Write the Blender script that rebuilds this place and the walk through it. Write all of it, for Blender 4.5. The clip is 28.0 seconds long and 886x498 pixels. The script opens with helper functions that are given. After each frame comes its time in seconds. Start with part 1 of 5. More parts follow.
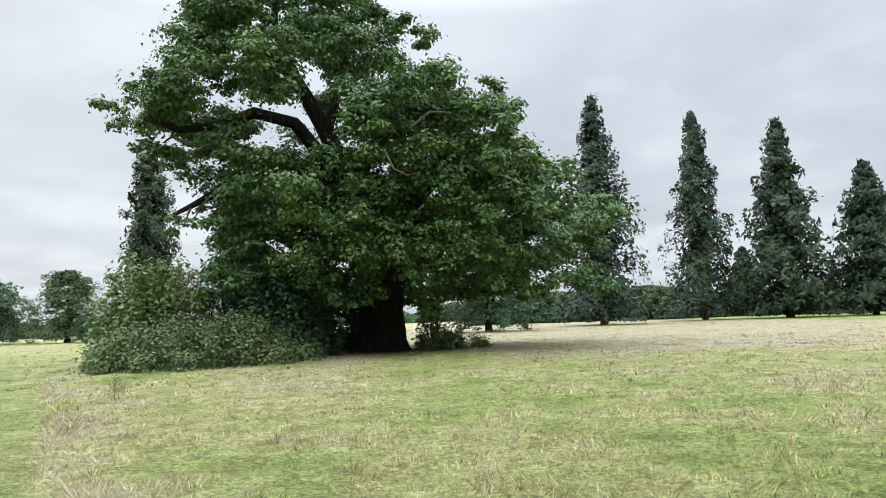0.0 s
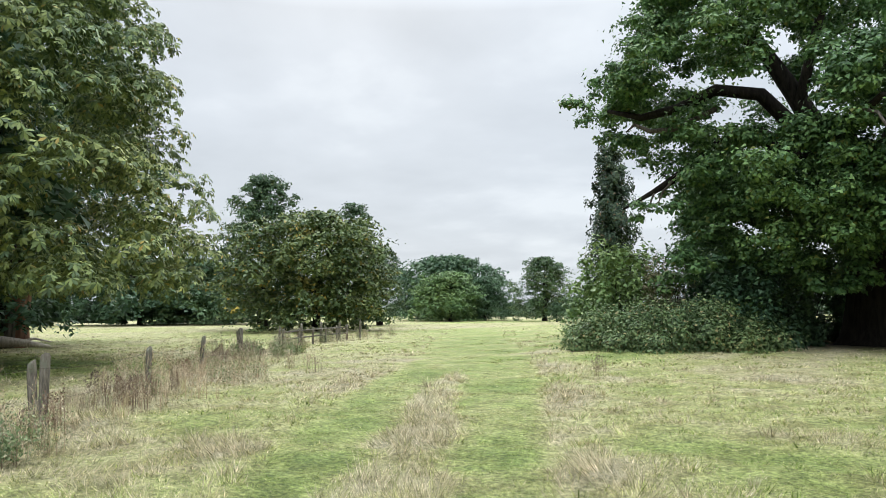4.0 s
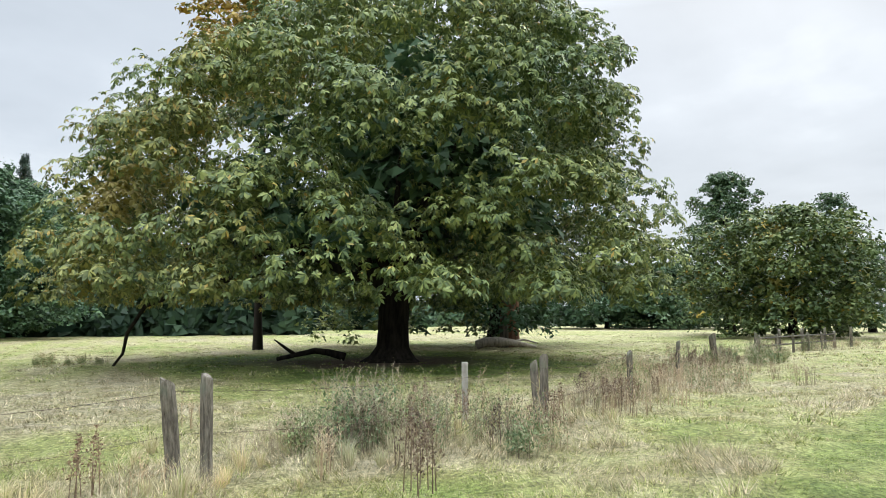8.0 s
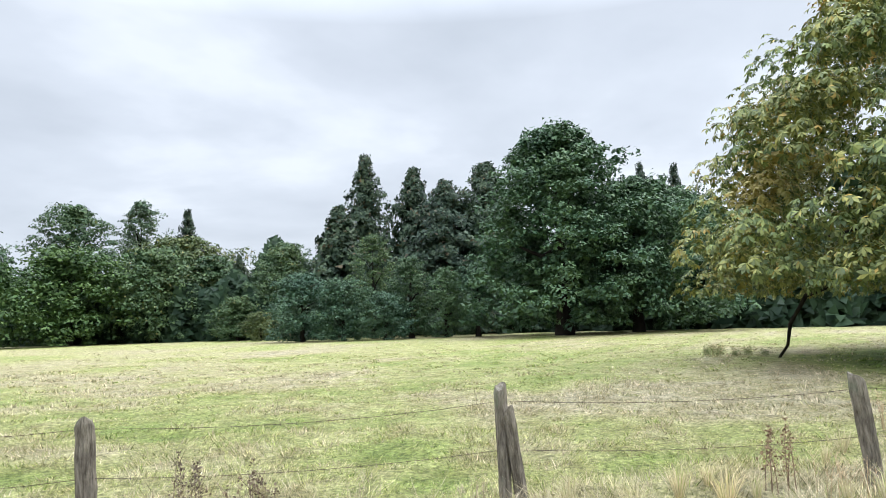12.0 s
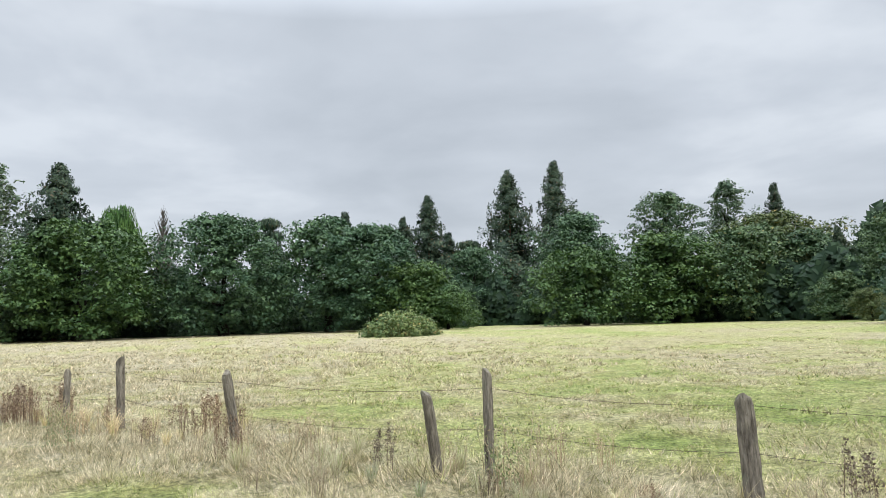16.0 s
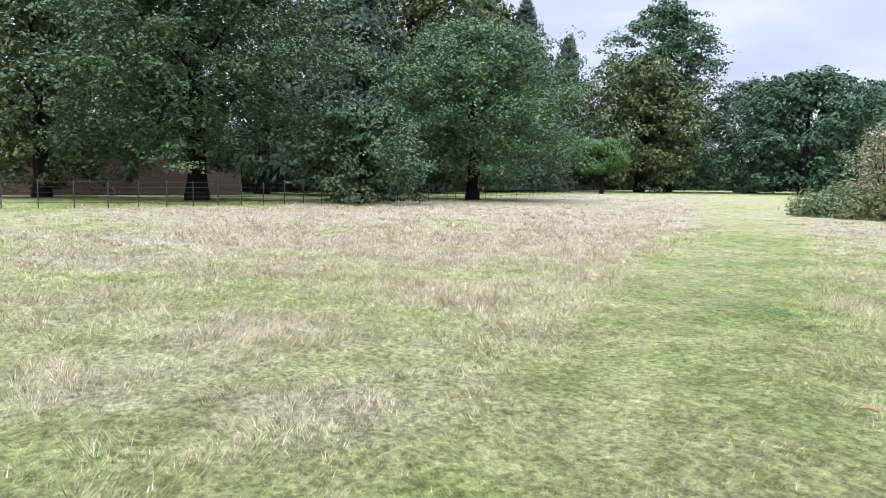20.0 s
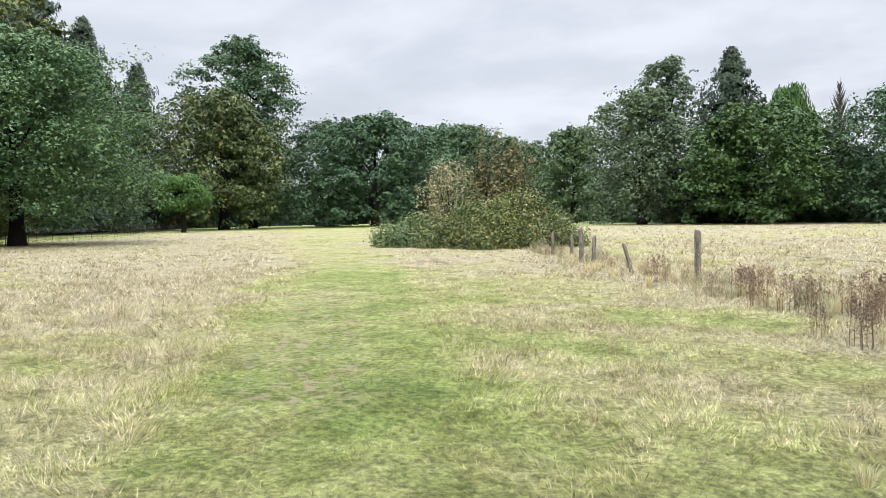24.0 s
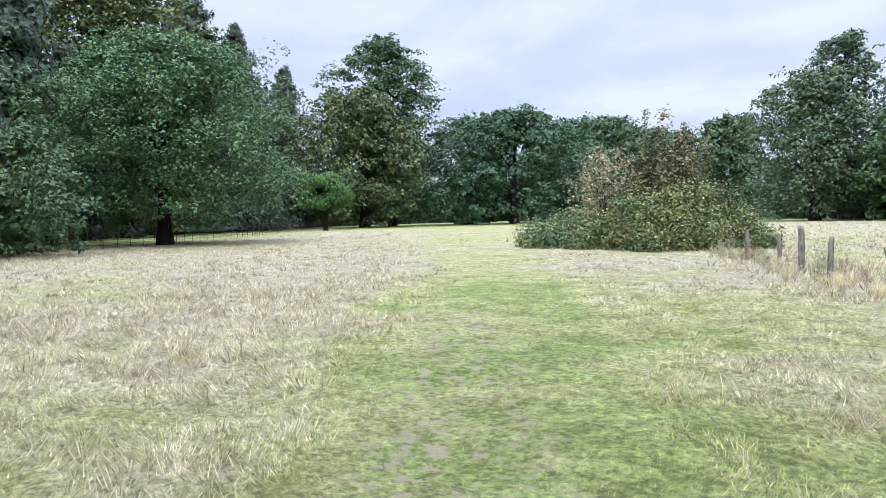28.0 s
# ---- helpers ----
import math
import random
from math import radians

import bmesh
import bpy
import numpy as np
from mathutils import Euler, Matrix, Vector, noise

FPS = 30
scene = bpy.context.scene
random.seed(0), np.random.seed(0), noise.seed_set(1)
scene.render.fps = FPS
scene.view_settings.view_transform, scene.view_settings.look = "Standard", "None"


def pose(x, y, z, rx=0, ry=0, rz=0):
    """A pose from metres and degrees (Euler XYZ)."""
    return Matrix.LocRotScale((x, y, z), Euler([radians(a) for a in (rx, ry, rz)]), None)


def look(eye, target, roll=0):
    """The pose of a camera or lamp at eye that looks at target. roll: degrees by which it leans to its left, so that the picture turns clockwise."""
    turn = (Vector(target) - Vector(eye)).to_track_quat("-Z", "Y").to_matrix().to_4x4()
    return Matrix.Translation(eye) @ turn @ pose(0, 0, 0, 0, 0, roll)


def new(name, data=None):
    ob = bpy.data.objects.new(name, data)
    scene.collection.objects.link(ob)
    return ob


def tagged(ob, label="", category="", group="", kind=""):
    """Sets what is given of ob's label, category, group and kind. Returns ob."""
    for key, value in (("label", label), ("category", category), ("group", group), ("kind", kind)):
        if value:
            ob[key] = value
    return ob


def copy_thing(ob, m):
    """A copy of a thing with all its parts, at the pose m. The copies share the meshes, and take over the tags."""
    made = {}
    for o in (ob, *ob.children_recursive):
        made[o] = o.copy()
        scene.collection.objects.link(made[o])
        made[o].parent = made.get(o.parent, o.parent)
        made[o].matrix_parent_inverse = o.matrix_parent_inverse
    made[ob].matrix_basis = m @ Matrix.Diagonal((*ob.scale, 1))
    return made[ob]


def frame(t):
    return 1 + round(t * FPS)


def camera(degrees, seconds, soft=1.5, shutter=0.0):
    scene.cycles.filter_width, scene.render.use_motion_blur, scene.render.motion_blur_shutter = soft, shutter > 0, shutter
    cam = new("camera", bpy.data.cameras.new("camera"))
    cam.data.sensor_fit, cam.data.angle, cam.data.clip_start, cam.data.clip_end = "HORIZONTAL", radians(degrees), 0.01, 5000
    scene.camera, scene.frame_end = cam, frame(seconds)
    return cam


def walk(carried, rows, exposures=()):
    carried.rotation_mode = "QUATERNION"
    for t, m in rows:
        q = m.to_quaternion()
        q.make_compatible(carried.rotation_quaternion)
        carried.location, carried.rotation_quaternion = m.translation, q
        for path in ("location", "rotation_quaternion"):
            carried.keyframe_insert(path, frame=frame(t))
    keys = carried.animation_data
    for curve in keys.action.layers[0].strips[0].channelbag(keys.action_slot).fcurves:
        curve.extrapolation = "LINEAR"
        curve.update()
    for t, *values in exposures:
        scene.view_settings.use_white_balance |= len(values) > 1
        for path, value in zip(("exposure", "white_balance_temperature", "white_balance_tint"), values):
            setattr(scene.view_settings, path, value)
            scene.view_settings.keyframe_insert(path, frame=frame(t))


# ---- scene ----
cam = camera(64.26, 28.0, soft=0.6)
# seconds, eye x, y, z, heading (to the left from +y), upward tilt, lean
ROWS = [
    (0.0, 0.134, 0.104, 1.544, -3.59, 5.44, -2.16),
    (0.5, 0.105, 0.071, 1.545, 2.58, 5.46, -2.05),
    (1.0, 0.075, 0.037, 1.546, 8.16, 5.27, -1.95),
    (1.5, 0.050, 0.021, 1.544, 13.08, 4.96, -1.73),
    (2.0, 0.025, 0.004, 1.541, 17.50, 4.65, -1.52),
    (2.5, 0.013, 0.002, 1.543, 21.62, 4.47, -1.28),
    (3.0, -0.000, -0.000, 1.545, 25.50, 4.50, -1.09),
    (3.5, -0.066, 0.015, 1.545, 29.12, 4.71, -0.79),
    (4.5, -0.355, 0.067, 1.549, 35.63, 5.35, -0.12),
    (5.5, -0.648, 0.105, 1.550, 42.53, 5.94, 0.25),
    (6.0, -0.720, 0.098, 1.552, 46.73, 6.07, 0.34),
    (6.5, -0.712, 0.075, 1.551, 51.38, 6.06, 0.44),
    (7.0, -0.705, 0.051, 1.550, 56.45, 5.91, 0.27),
    (7.5, -0.702, 0.056, 1.550, 62.11, 5.71, 0.14),
    (8.0, -0.700, 0.060, 1.551, 68.48, 5.59, -0.27),
    (8.5, -0.711, 0.033, 1.556, 75.40, 5.56, -0.68),
    (9.0, -0.723, 0.005, 1.560, 82.46, 5.62, -1.07),
    (9.5, -0.741, -0.008, 1.565, 89.15, 5.71, -1.41),
    (10.0, -0.759, -0.021, 1.570, 95.40, 5.76, -1.63),
    (10.5, -0.799, -0.056, 1.565, 101.28, 5.80, -1.74),
    (11.0, -0.839, -0.092, 1.560, 106.93, 5.78, -1.99),
    (11.5, -0.855, -0.103, 1.552, 112.50, 5.77, -2.25),
    (12.5, -0.819, -0.119, 1.555, 123.47, 5.94, -1.49),
    (13.5, -0.756, -0.146, 1.577, 134.87, 6.11, -2.47),
    (14.0, -0.732, -0.171, 1.577, 141.06, 6.08, -2.32),
    (14.5, -0.662, -0.211, 1.583, 147.04, 6.06, -2.02),
    (15.0, -0.592, -0.251, 1.590, 152.51, 6.03, -1.87),
    (15.5, -0.531, -0.314, 1.593, 157.60, 5.83, -1.66),
    (16.0, -0.485, -0.373, 1.582, 163.31, 5.61, -1.80),
    (16.5, -0.445, -0.439, 1.583, 171.92, 5.53, -1.69),
    (17.0, -0.405, -0.504, 1.584, 180.54, 5.45, -1.57),
    (17.5, -0.397, -0.529, 1.589, 192.86, 5.36, -1.05),
    (18.0, -0.355, -0.546, 1.604, 206.88, 4.34, -0.43),
    (18.5, -0.298, -0.532, 1.593, 221.17, 2.22, 0.39),
    (19.0, -0.140, -0.538, 1.563, 234.05, -0.83, 0.95),
    (19.5, 0.059, -0.593, 1.548, 243.45, -4.02, 0.61),
    (20.0, 0.266, -0.705, 1.548, 245.62, -5.46, 0.78),
    (20.5, 0.500, -0.865, 1.548, 241.09, -4.47, 0.81),
    (21.0, 0.772, -1.077, 1.540, 233.50, -2.71, 0.63),
    (21.5, 1.094, -1.340, 1.521, 226.82, -2.22, -0.24),
    (22.0, 1.415, -1.604, 1.502, 220.14, -1.73, -1.10),
    (22.5, 1.762, -1.928, 1.528, 216.17, -2.00, -0.93),
    (23.5, 2.526, -2.658, 1.535, 212.97, -2.30, -0.68),
    (24.5, 3.342, -3.436, 1.478, 213.38, -2.72, -1.25),
    (25.0, 3.769, -3.835, 1.477, 214.83, -3.16, -0.99),
    (25.5, 4.201, -4.212, 1.482, 217.30, -3.75, -1.14),
    (26.0, 4.632, -4.588, 1.487, 220.05, -3.96, -1.42),
    (26.5, 4.959, -4.967, 1.503, 221.65, -3.69, -1.46),
    (27.0, 5.285, -5.346, 1.519, 223.24, -3.42, -1.49),
    (27.5, 5.586, -5.720, 1.517, 223.61, -2.91, -1.29),
    (28.0, 5.888, -6.093, 1.516, 224.17, -2.53, -1.20),
]
# seconds, stops, kelvin, tint
EXPOSURES = [(0.0, 0.57, 6250, 8), (7.0, 0.57, 6200, 7), (8.5, 0.77, 6250, 8), (10.0, 0.84, 6200, 9), (11.5, 0.84, 6150, 10), (13.5, 0.62, 6200, 9), (15.0, 0.50, 6250, 9), (18.0, 0.50, 6300, 9), (19.2, 0.60, 6300, 10), (19.6, 0.66, 6050, 14), (20.2, 0.79, 5500, 21), (21.0, 0.77, 5450, 17), (22.5, 0.71, 5700, 14), (24.5, 0.70, 6400, 12), (26.2, 0.70, 6350, 12), (27.0, 0.74, 5600, 15), (28.0, 0.75, 5550, 16)]
walk(cam, [(t, pose(x, y, z, 90 + tilt, 0, turn) @ pose(0, 0, 0, 0, 0, lean)) for t, x, y, z, turn, tilt, lean in ROWS], EXPOSURES)

# ---- sky and sun: a bright overcast ----
SUN_HEIGHT, SUN_TURN = 42.0, 320.0
world = bpy.data.worlds.new("overcast_sky")
scene.world = world
world.use_nodes = True
wn, wl = world.node_tree.nodes, world.node_tree.links
wn.clear()


def wnode(kind, **values):
    n = wn.new(kind)
    for k, v in values.items():
        n.inputs[k].default_value = v
    return n


sky = wn.new("ShaderNodeTexSky")
sky.sky_type, sky.sun_disc = "NISHITA", False
sky.sun_elevation, sky.sun_rotation = radians(SUN_HEIGHT), radians(SUN_TURN)
sky.air_density, sky.dust_density = 1.0, 4.0
coords = wn.new("ShaderNodeTexCoord")
split = wn.new("ShaderNodeSeparateXYZ")
wl.new(coords.outputs["Generated"], split.inputs[0])
# the cloud deck is a flat layer overhead: divide by the height to get its perspective
lift = wn.new("ShaderNodeMath")
lift.operation = "MAXIMUM"
lift.inputs[1].default_value = 0.0
wl.new(split.outputs["Z"], lift.inputs[0])
lifted = wn.new("ShaderNodeMath")
lifted.operation = "ADD"
lifted.inputs[1].default_value = 0.16
wl.new(lift.outputs[0], lifted.inputs[0])
deck = wn.new("ShaderNodeVectorMath")
deck.operation = "DIVIDE"
spread = wn.new("ShaderNodeCombineXYZ")
for axis in "XYZ":
    wl.new(lifted.outputs[0], spread.inputs[axis])
wl.new(coords.outputs["Generated"], deck.inputs[0])
wl.new(spread.outputs[0], deck.inputs[1])
cloud = wnode("ShaderNodeTexNoise", Scale=0.85, Detail=6.0, Roughness=0.5, Distortion=0.4)
wl.new(deck.outputs[0], cloud.inputs["Vector"])
streak = wnode("ShaderNodeTexNoise", Scale=2.4, Detail=4.0, Roughness=0.5)
wl.new(deck.outputs[0], streak.inputs["Vector"])
both = wn.new("ShaderNodeMix")
both.data_type = "FLOAT"
both.inputs[0].default_value = 0.3
wl.new(cloud.outputs["Fac"], both.inputs[2])
wl.new(streak.outputs["Fac"], both.inputs[3])
ramp = wn.new("ShaderNodeValToRGB")
ramp.color_ramp.elements[0].position, ramp.color_ramp.elements[0].color = 0.35, (0.565, 0.602, 0.652, 1)
ramp.color_ramp.elements[1].position, ramp.color_ramp.elements[1].color = 0.62, (0.805, 0.838, 0.882, 1)
mid_tone = ramp.color_ramp.elements.new(0.52)
mid_tone.color = (0.675, 0.712, 0.765, 1)
wl.new(both.outputs[0], ramp.inputs[0])
# an overcast sky is several times as bright overhead as at the horizon
rise = wn.new("ShaderNodeMapRange")
rise.inputs["From Min"].default_value, rise.inputs["From Max"].default_value = 0.40, 1.0
rise.inputs["To Min"].default_value, rise.inputs["To Max"].default_value = 0.68, 5.0
wl.new(split.outputs["Z"], rise.inputs["Value"])
bright = wn.new("ShaderNodeVectorMath")
bright.operation = "SCALE"
wl.new(ramp.outputs["Color"], bright.inputs[0])
wl.new(rise.outputs[0], bright.inputs["Scale"])
cloud_light = wnode("ShaderNodeBackground", Strength=1.0)
wl.new(bright.outputs[0], cloud_light.inputs["Color"])
sky_light = wnode("ShaderNodeBackground", Strength=0.1)
wl.new(sky.outputs["Color"], sky_light.inputs["Color"])
veil = wn.new("ShaderNodeMixShader")
veil.inputs[0].default_value = 0.93
wl.new(sky_light.outputs[0], veil.inputs[1])
wl.new(cloud_light.outputs[0], veil.inputs[2])
wl.new(veil.outputs[0], wn.new("ShaderNodeOutputWorld").inputs["Surface"])

lamp = bpy.data.lights.new("sun", "SUN")
lamp.energy, lamp.angle, lamp.color = 1.1, radians(35), (1.0, 0.96, 0.9)
sun = new("sun", lamp)
turn = radians(SUN_TURN)
sun.matrix_world = look((0, 0, 60), (-math.sin(turn) * 60 / math.tan(radians(SUN_HEIGHT)), -math.cos(turn) * 60 / math.tan(radians(SUN_HEIGHT)), 0))


# ---- materials ----
def material(name):
    m = bpy.data.materials.new(name)
    m.use_nodes = True
    n, l = m.node_tree.nodes, m.node_tree.links
    return m, n, l, n["Principled BSDF"]


def ramp_node(n, stops):
    r = n.new("ShaderNodeValToRGB")
    e = r.color_ramp.elements
    while len(e) < len(stops):
        e.new(0.5)
    for el, (p, c) in zip(e, stops):
        el.position, el.color = p, (*c, 1)
    return r


def noise_node(n, l, scale, detail=4.0, rough=0.55, space="Object", vec=None):
    t = n.new("ShaderNodeTexNoise")
    t.inputs["Scale"].default_value, t.inputs["Detail"].default_value, t.inputs["Roughness"].default_value = scale, detail, rough
    if vec is None:
        c = n.new("ShaderNodeTexCoord")
        vec = c.outputs[space]
    l.new(vec, t.inputs["Vector"])
    return t


def mix_node(n, l, fac, a, b, mode="MIX"):
    m = n.new("ShaderNodeMix")
    m.data_type, m.blend_type = "RGBA", mode
    for s, v in ((0, fac), (6, a), (7, b)):
        if isinstance(v, (int, float)):
            m.inputs[s].default_value = v
        elif isinstance(v, tuple):
            m.inputs[s].default_value = (*v, 1)
        else:
            l.new(v, m.inputs[s])
    return m.outputs[2]


def leaf_material(name, low, mid, high, odd=None, share=0.0, gloss=0.5, through_light=0.11, patch=None, sheen=0.17):
    """Leaves: every leaf has its own tone, whole sprays drift in colour, some turn."""
    m, n, l, b = material(name)
    g = n.new("ShaderNodeNewGeometry")
    stops = [(0.0, low), (0.5, mid), (1.0 - share - 0.001, high)]
    if odd:
        stops += [(1.0 - share + 0.0005, odd)]
    r = ramp_node(n, stops)
    l.new(g.outputs["Random Per Island"], r.inputs[0])
    big = noise_node(n, l, 0.30, 2.0, vec=g.outputs["Position"])
    drift = ramp_node(n, [(0.3, (0.72, 0.80, 0.80)), (0.7, (1.25, 1.15, 1.0))])
    l.new(big.outputs["Fac"], drift.inputs[0])
    col = mix_node(n, l, 1.0, r.outputs[0], drift.outputs[0], "MULTIPLY")
    if patch:
        spot = noise_node(n, l, 0.22, 2.0, vec=g.outputs["Position"])
        f = ramp_node(n, [(patch[1], (0, 0, 0)), (patch[1] + 0.07, (1, 1, 1))])
        l.new(spot.outputs["Fac"], f.inputs[0])
        col = mix_node(n, l, f.outputs[0], col, patch[0])
    info = n.new("ShaderNodeObjectInfo")
    own = ramp_node(n, [(0.0, (0.85, 0.9, 0.9)), (1.0, (1.12, 1.1, 1.0))])
    l.new(info.outputs["Random"], own.inputs[0])
    col = mix_node(n, l, 1.0, col, own.outputs[0], "MULTIPLY")
    l.new(col, b.inputs["Base Color"])
    b.inputs["Roughness"].default_value = gloss
    b.inputs["Specular IOR Level"].default_value = sheen
    tr = n.new("ShaderNodeBsdfTranslucent")
    l.new(col, tr.inputs["Color"])
    mx = n.new("ShaderNodeMixShader")
    mx.inputs[0].default_value = through_light
    l.new(b.outputs[0], mx.inputs[1])
    l.new(tr.outputs[0], mx.inputs[2])
    l.new(mx.outputs[0], n["Material Output"].inputs["Surface"])
    return m


def bark_material(name, dark, pale, scale=3.0, moss=None):
    m, n, l, b = material(name)
    c = n.new("ShaderNodeTexCoord")
    mp = n.new("ShaderNodeMapping")
    mp.inputs["Scale"].default_value = (1, 1, 0.18)
    l.new(c.outputs["Object"], mp.inputs["Vector"])
    rid = noise_node(n, l, scale * 2.2, 5, 0.65, vec=mp.outputs[0])
    r = ramp_node(n, [(0.32, dark), (0.68, pale)])
    l.new(rid.outputs["Fac"], r.inputs[0])
    col = r.outputs[0]
    stain = noise_node(n, l, 0.6, 3)
    tone = ramp_node(n, [(0.35, (0.65, 0.65, 0.65)), (0.65, (1.15, 1.15, 1.1))])
    l.new(stain.outputs["Fac"], tone.inputs[0])
    col = mix_node(n, l, 1.0, col, tone.outputs[0], "MULTIPLY")
    if moss:
        f = ramp_node(n, [(0.52, (0, 0, 0)), (0.66, (1, 1, 1))])
        sp = noise_node(n, l, 2.5, 4)
        l.new(sp.outputs["Fac"], f.inputs[0])
        col = mix_node(n, l, f.outputs[0], col, moss)
    l.new(col, b.inputs["Base Color"])
    b.inputs["Roughness"].default_value = 0.95
    b.inputs["Specular IOR Level"].default_value = 0.08
    bp = n.new("ShaderNodeBump")
    bp.inputs["Strength"].default_value, bp.inputs["Distance"].default_value = 0.9, 0.04
    l.new(rid.outputs["Fac"], bp.inputs["Height"])
    l.new(bp.outputs[0], b.inputs["Normal"])
    return m


LEAF = {
    "oak": leaf_material("oak_leaf", (0.040, 0.082, 0.034), (0.082, 0.152, 0.056), (0.150, 0.238, 0.084), (0.15, 0.17, 0.05), 0.02),
    "chest": leaf_material("chestnut_leaf", (0.050, 0.080, 0.034), (0.126, 0.168, 0.060), (0.250, 0.288, 0.100), (0.34, 0.26, 0.08), 0.015, patch=((0.26, 0.24, 0.07), 0.72), sheen=0.26),
    "chestlow": leaf_material("turning_chestnut_leaf", (0.080, 0.103, 0.040), (0.195, 0.215, 0.070), (0.350, 0.335, 0.108), (0.34, 0.24, 0.06), 0.08, patch=((0.33, 0.26, 0.07), 0.62), sheen=0.26),
    "autumn": leaf_material("autumn_leaf", (0.22, 0.13, 0.03), (0.42, 0.28, 0.07), (0.54, 0.40, 0.12), (0.14, 0.15, 0.04), 0.25),
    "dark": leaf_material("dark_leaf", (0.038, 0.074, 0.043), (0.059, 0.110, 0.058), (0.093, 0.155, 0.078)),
    "mid": leaf_material("mid_green_leaf", (0.042, 0.078, 0.039), (0.068, 0.112, 0.053), (0.108, 0.162, 0.074), (0.16, 0.16, 0.06), 0.02),
    "light": leaf_material("light_green_leaf", (0.028, 0.058, 0.021), (0.052, 0.098, 0.032), (0.090, 0.148, 0.048)),
    "fresh": leaf_material("fresh_green_leaf", (0.070, 0.120, 0.044), (0.135, 0.210, 0.074), (0.210, 0.290, 0.112)),
    "chestfar": leaf_material("yellowing_chestnut_leaf", (0.040, 0.066, 0.030), (0.085, 0.120, 0.046), (0.150, 0.180, 0.066), (0.30, 0.22, 0.05), 0.02, patch=((0.34, 0.25, 0.045), 0.63)),
    # darkened copy of the green leaf: the wood's inner shade is in its colour
    "gloom": leaf_material("shade_tinted_leaf", (0.014, 0.028, 0.016), (0.026, 0.048, 0.026), (0.044, 0.074, 0.038), through_light=0.05, sheen=0.08),
    "pale": leaf_material("pale_leaf", (0.050, 0.084, 0.050), (0.092, 0.134, 0.076), (0.145, 0.186, 0.108)),
    "olive": leaf_material("olive_leaf", (0.045, 0.070, 0.030), (0.090, 0.120, 0.046), (0.150, 0.174, 0.068), (0.22, 0.18, 0.05), 0.03),
    "bluish": leaf_material("blue_green_leaf", (0.030, 0.067, 0.044), (0.060, 0.113, 0.071), (0.103, 0.167, 0.103)),
    "deep": leaf_material("deep_green_leaf", (0.042, 0.086, 0.040), (0.070, 0.130, 0.058), (0.123, 0.198, 0.086)),
    "turnbramble": leaf_material("turning_bramble_leaf", (0.050, 0.078, 0.030), (0.105, 0.135, 0.050), (0.185, 0.205, 0.082), (0.32, 0.27, 0.12), 0.08),
    "hawthorn": leaf_material("browning_hawthorn_leaf", (0.080, 0.075, 0.036), (0.145, 0.125, 0.062), (0.225, 0.190, 0.100), (0.10, 0.13, 0.05), 0.2),
    "weedleaf": leaf_material("faded_weed_leaf", (0.123, 0.167, 0.080), (0.217, 0.268, 0.131), (0.348, 0.384, 0.217), (0.34, 0.28, 0.18), 0.1),
    "needle": leaf_material("conifer_needles", (0.020, 0.038, 0.026), (0.040, 0.066, 0.042), (0.074, 0.106, 0.064), (0.10, 0.08, 0.05), 0.04, through_light=0.08),
    "pine": leaf_material("pine_needles", (0.030, 0.070, 0.018), (0.060, 0.125, 0.030), (0.100, 0.180, 0.045), through_light=0.08),
    "bramble": leaf_material("bramble_leaf", (0.058, 0.096, 0.040), (0.115, 0.168, 0.066), (0.205, 0.250, 0.108), (0.30, 0.24, 0.11), 0.05),
    "seedy": leaf_material("seed_head", (0.180, 0.165, 0.105), (0.305, 0.275, 0.195), (0.460, 0.410, 0.310), (0.12, 0.16, 0.06), 0.3),
}
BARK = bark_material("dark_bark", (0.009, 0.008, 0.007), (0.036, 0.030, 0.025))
BARK_RED = bark_material("reddish_bark", (0.09, 0.048, 0.034), (0.30, 0.17, 0.115))
BARK_GREY = bark_material("grey_bark", (0.06, 0.055, 0.048), (0.20, 0.18, 0.155))
DEADWOOD = bark_material("bleached_deadwood", (0.04, 0.034, 0.03), (0.16, 0.135, 0.115), 4.0)
LOGWOOD = bark_material("pale_log_wood", (0.20, 0.17, 0.14), (0.52, 0.46, 0.39), 4.0)
POSTWOOD = bark_material("weathered_post_wood", (0.085, 0.072, 0.058), (0.34, 0.30, 0.25), 14.0, (0.20, 0.22, 0.16))


def plain_material(name, colour, rough, metal=0.0, wear=None):
    m, n, l, b = material(name)
    sp = noise_node(n, l, 9.0, 5)
    r = ramp_node(n, [(0.35, colour), (0.72, wear or tuple(1.5 * c for c in colour))])
    l.new(sp.outputs["Fac"], r.inputs[0])
    l.new(r.outputs[0], b.inputs["Base Color"])
    b.inputs["Roughness"].default_value, b.inputs["Metallic"].default_value = rough, metal
    b.inputs["Specular IOR Level"].default_value = 0.2
    return m


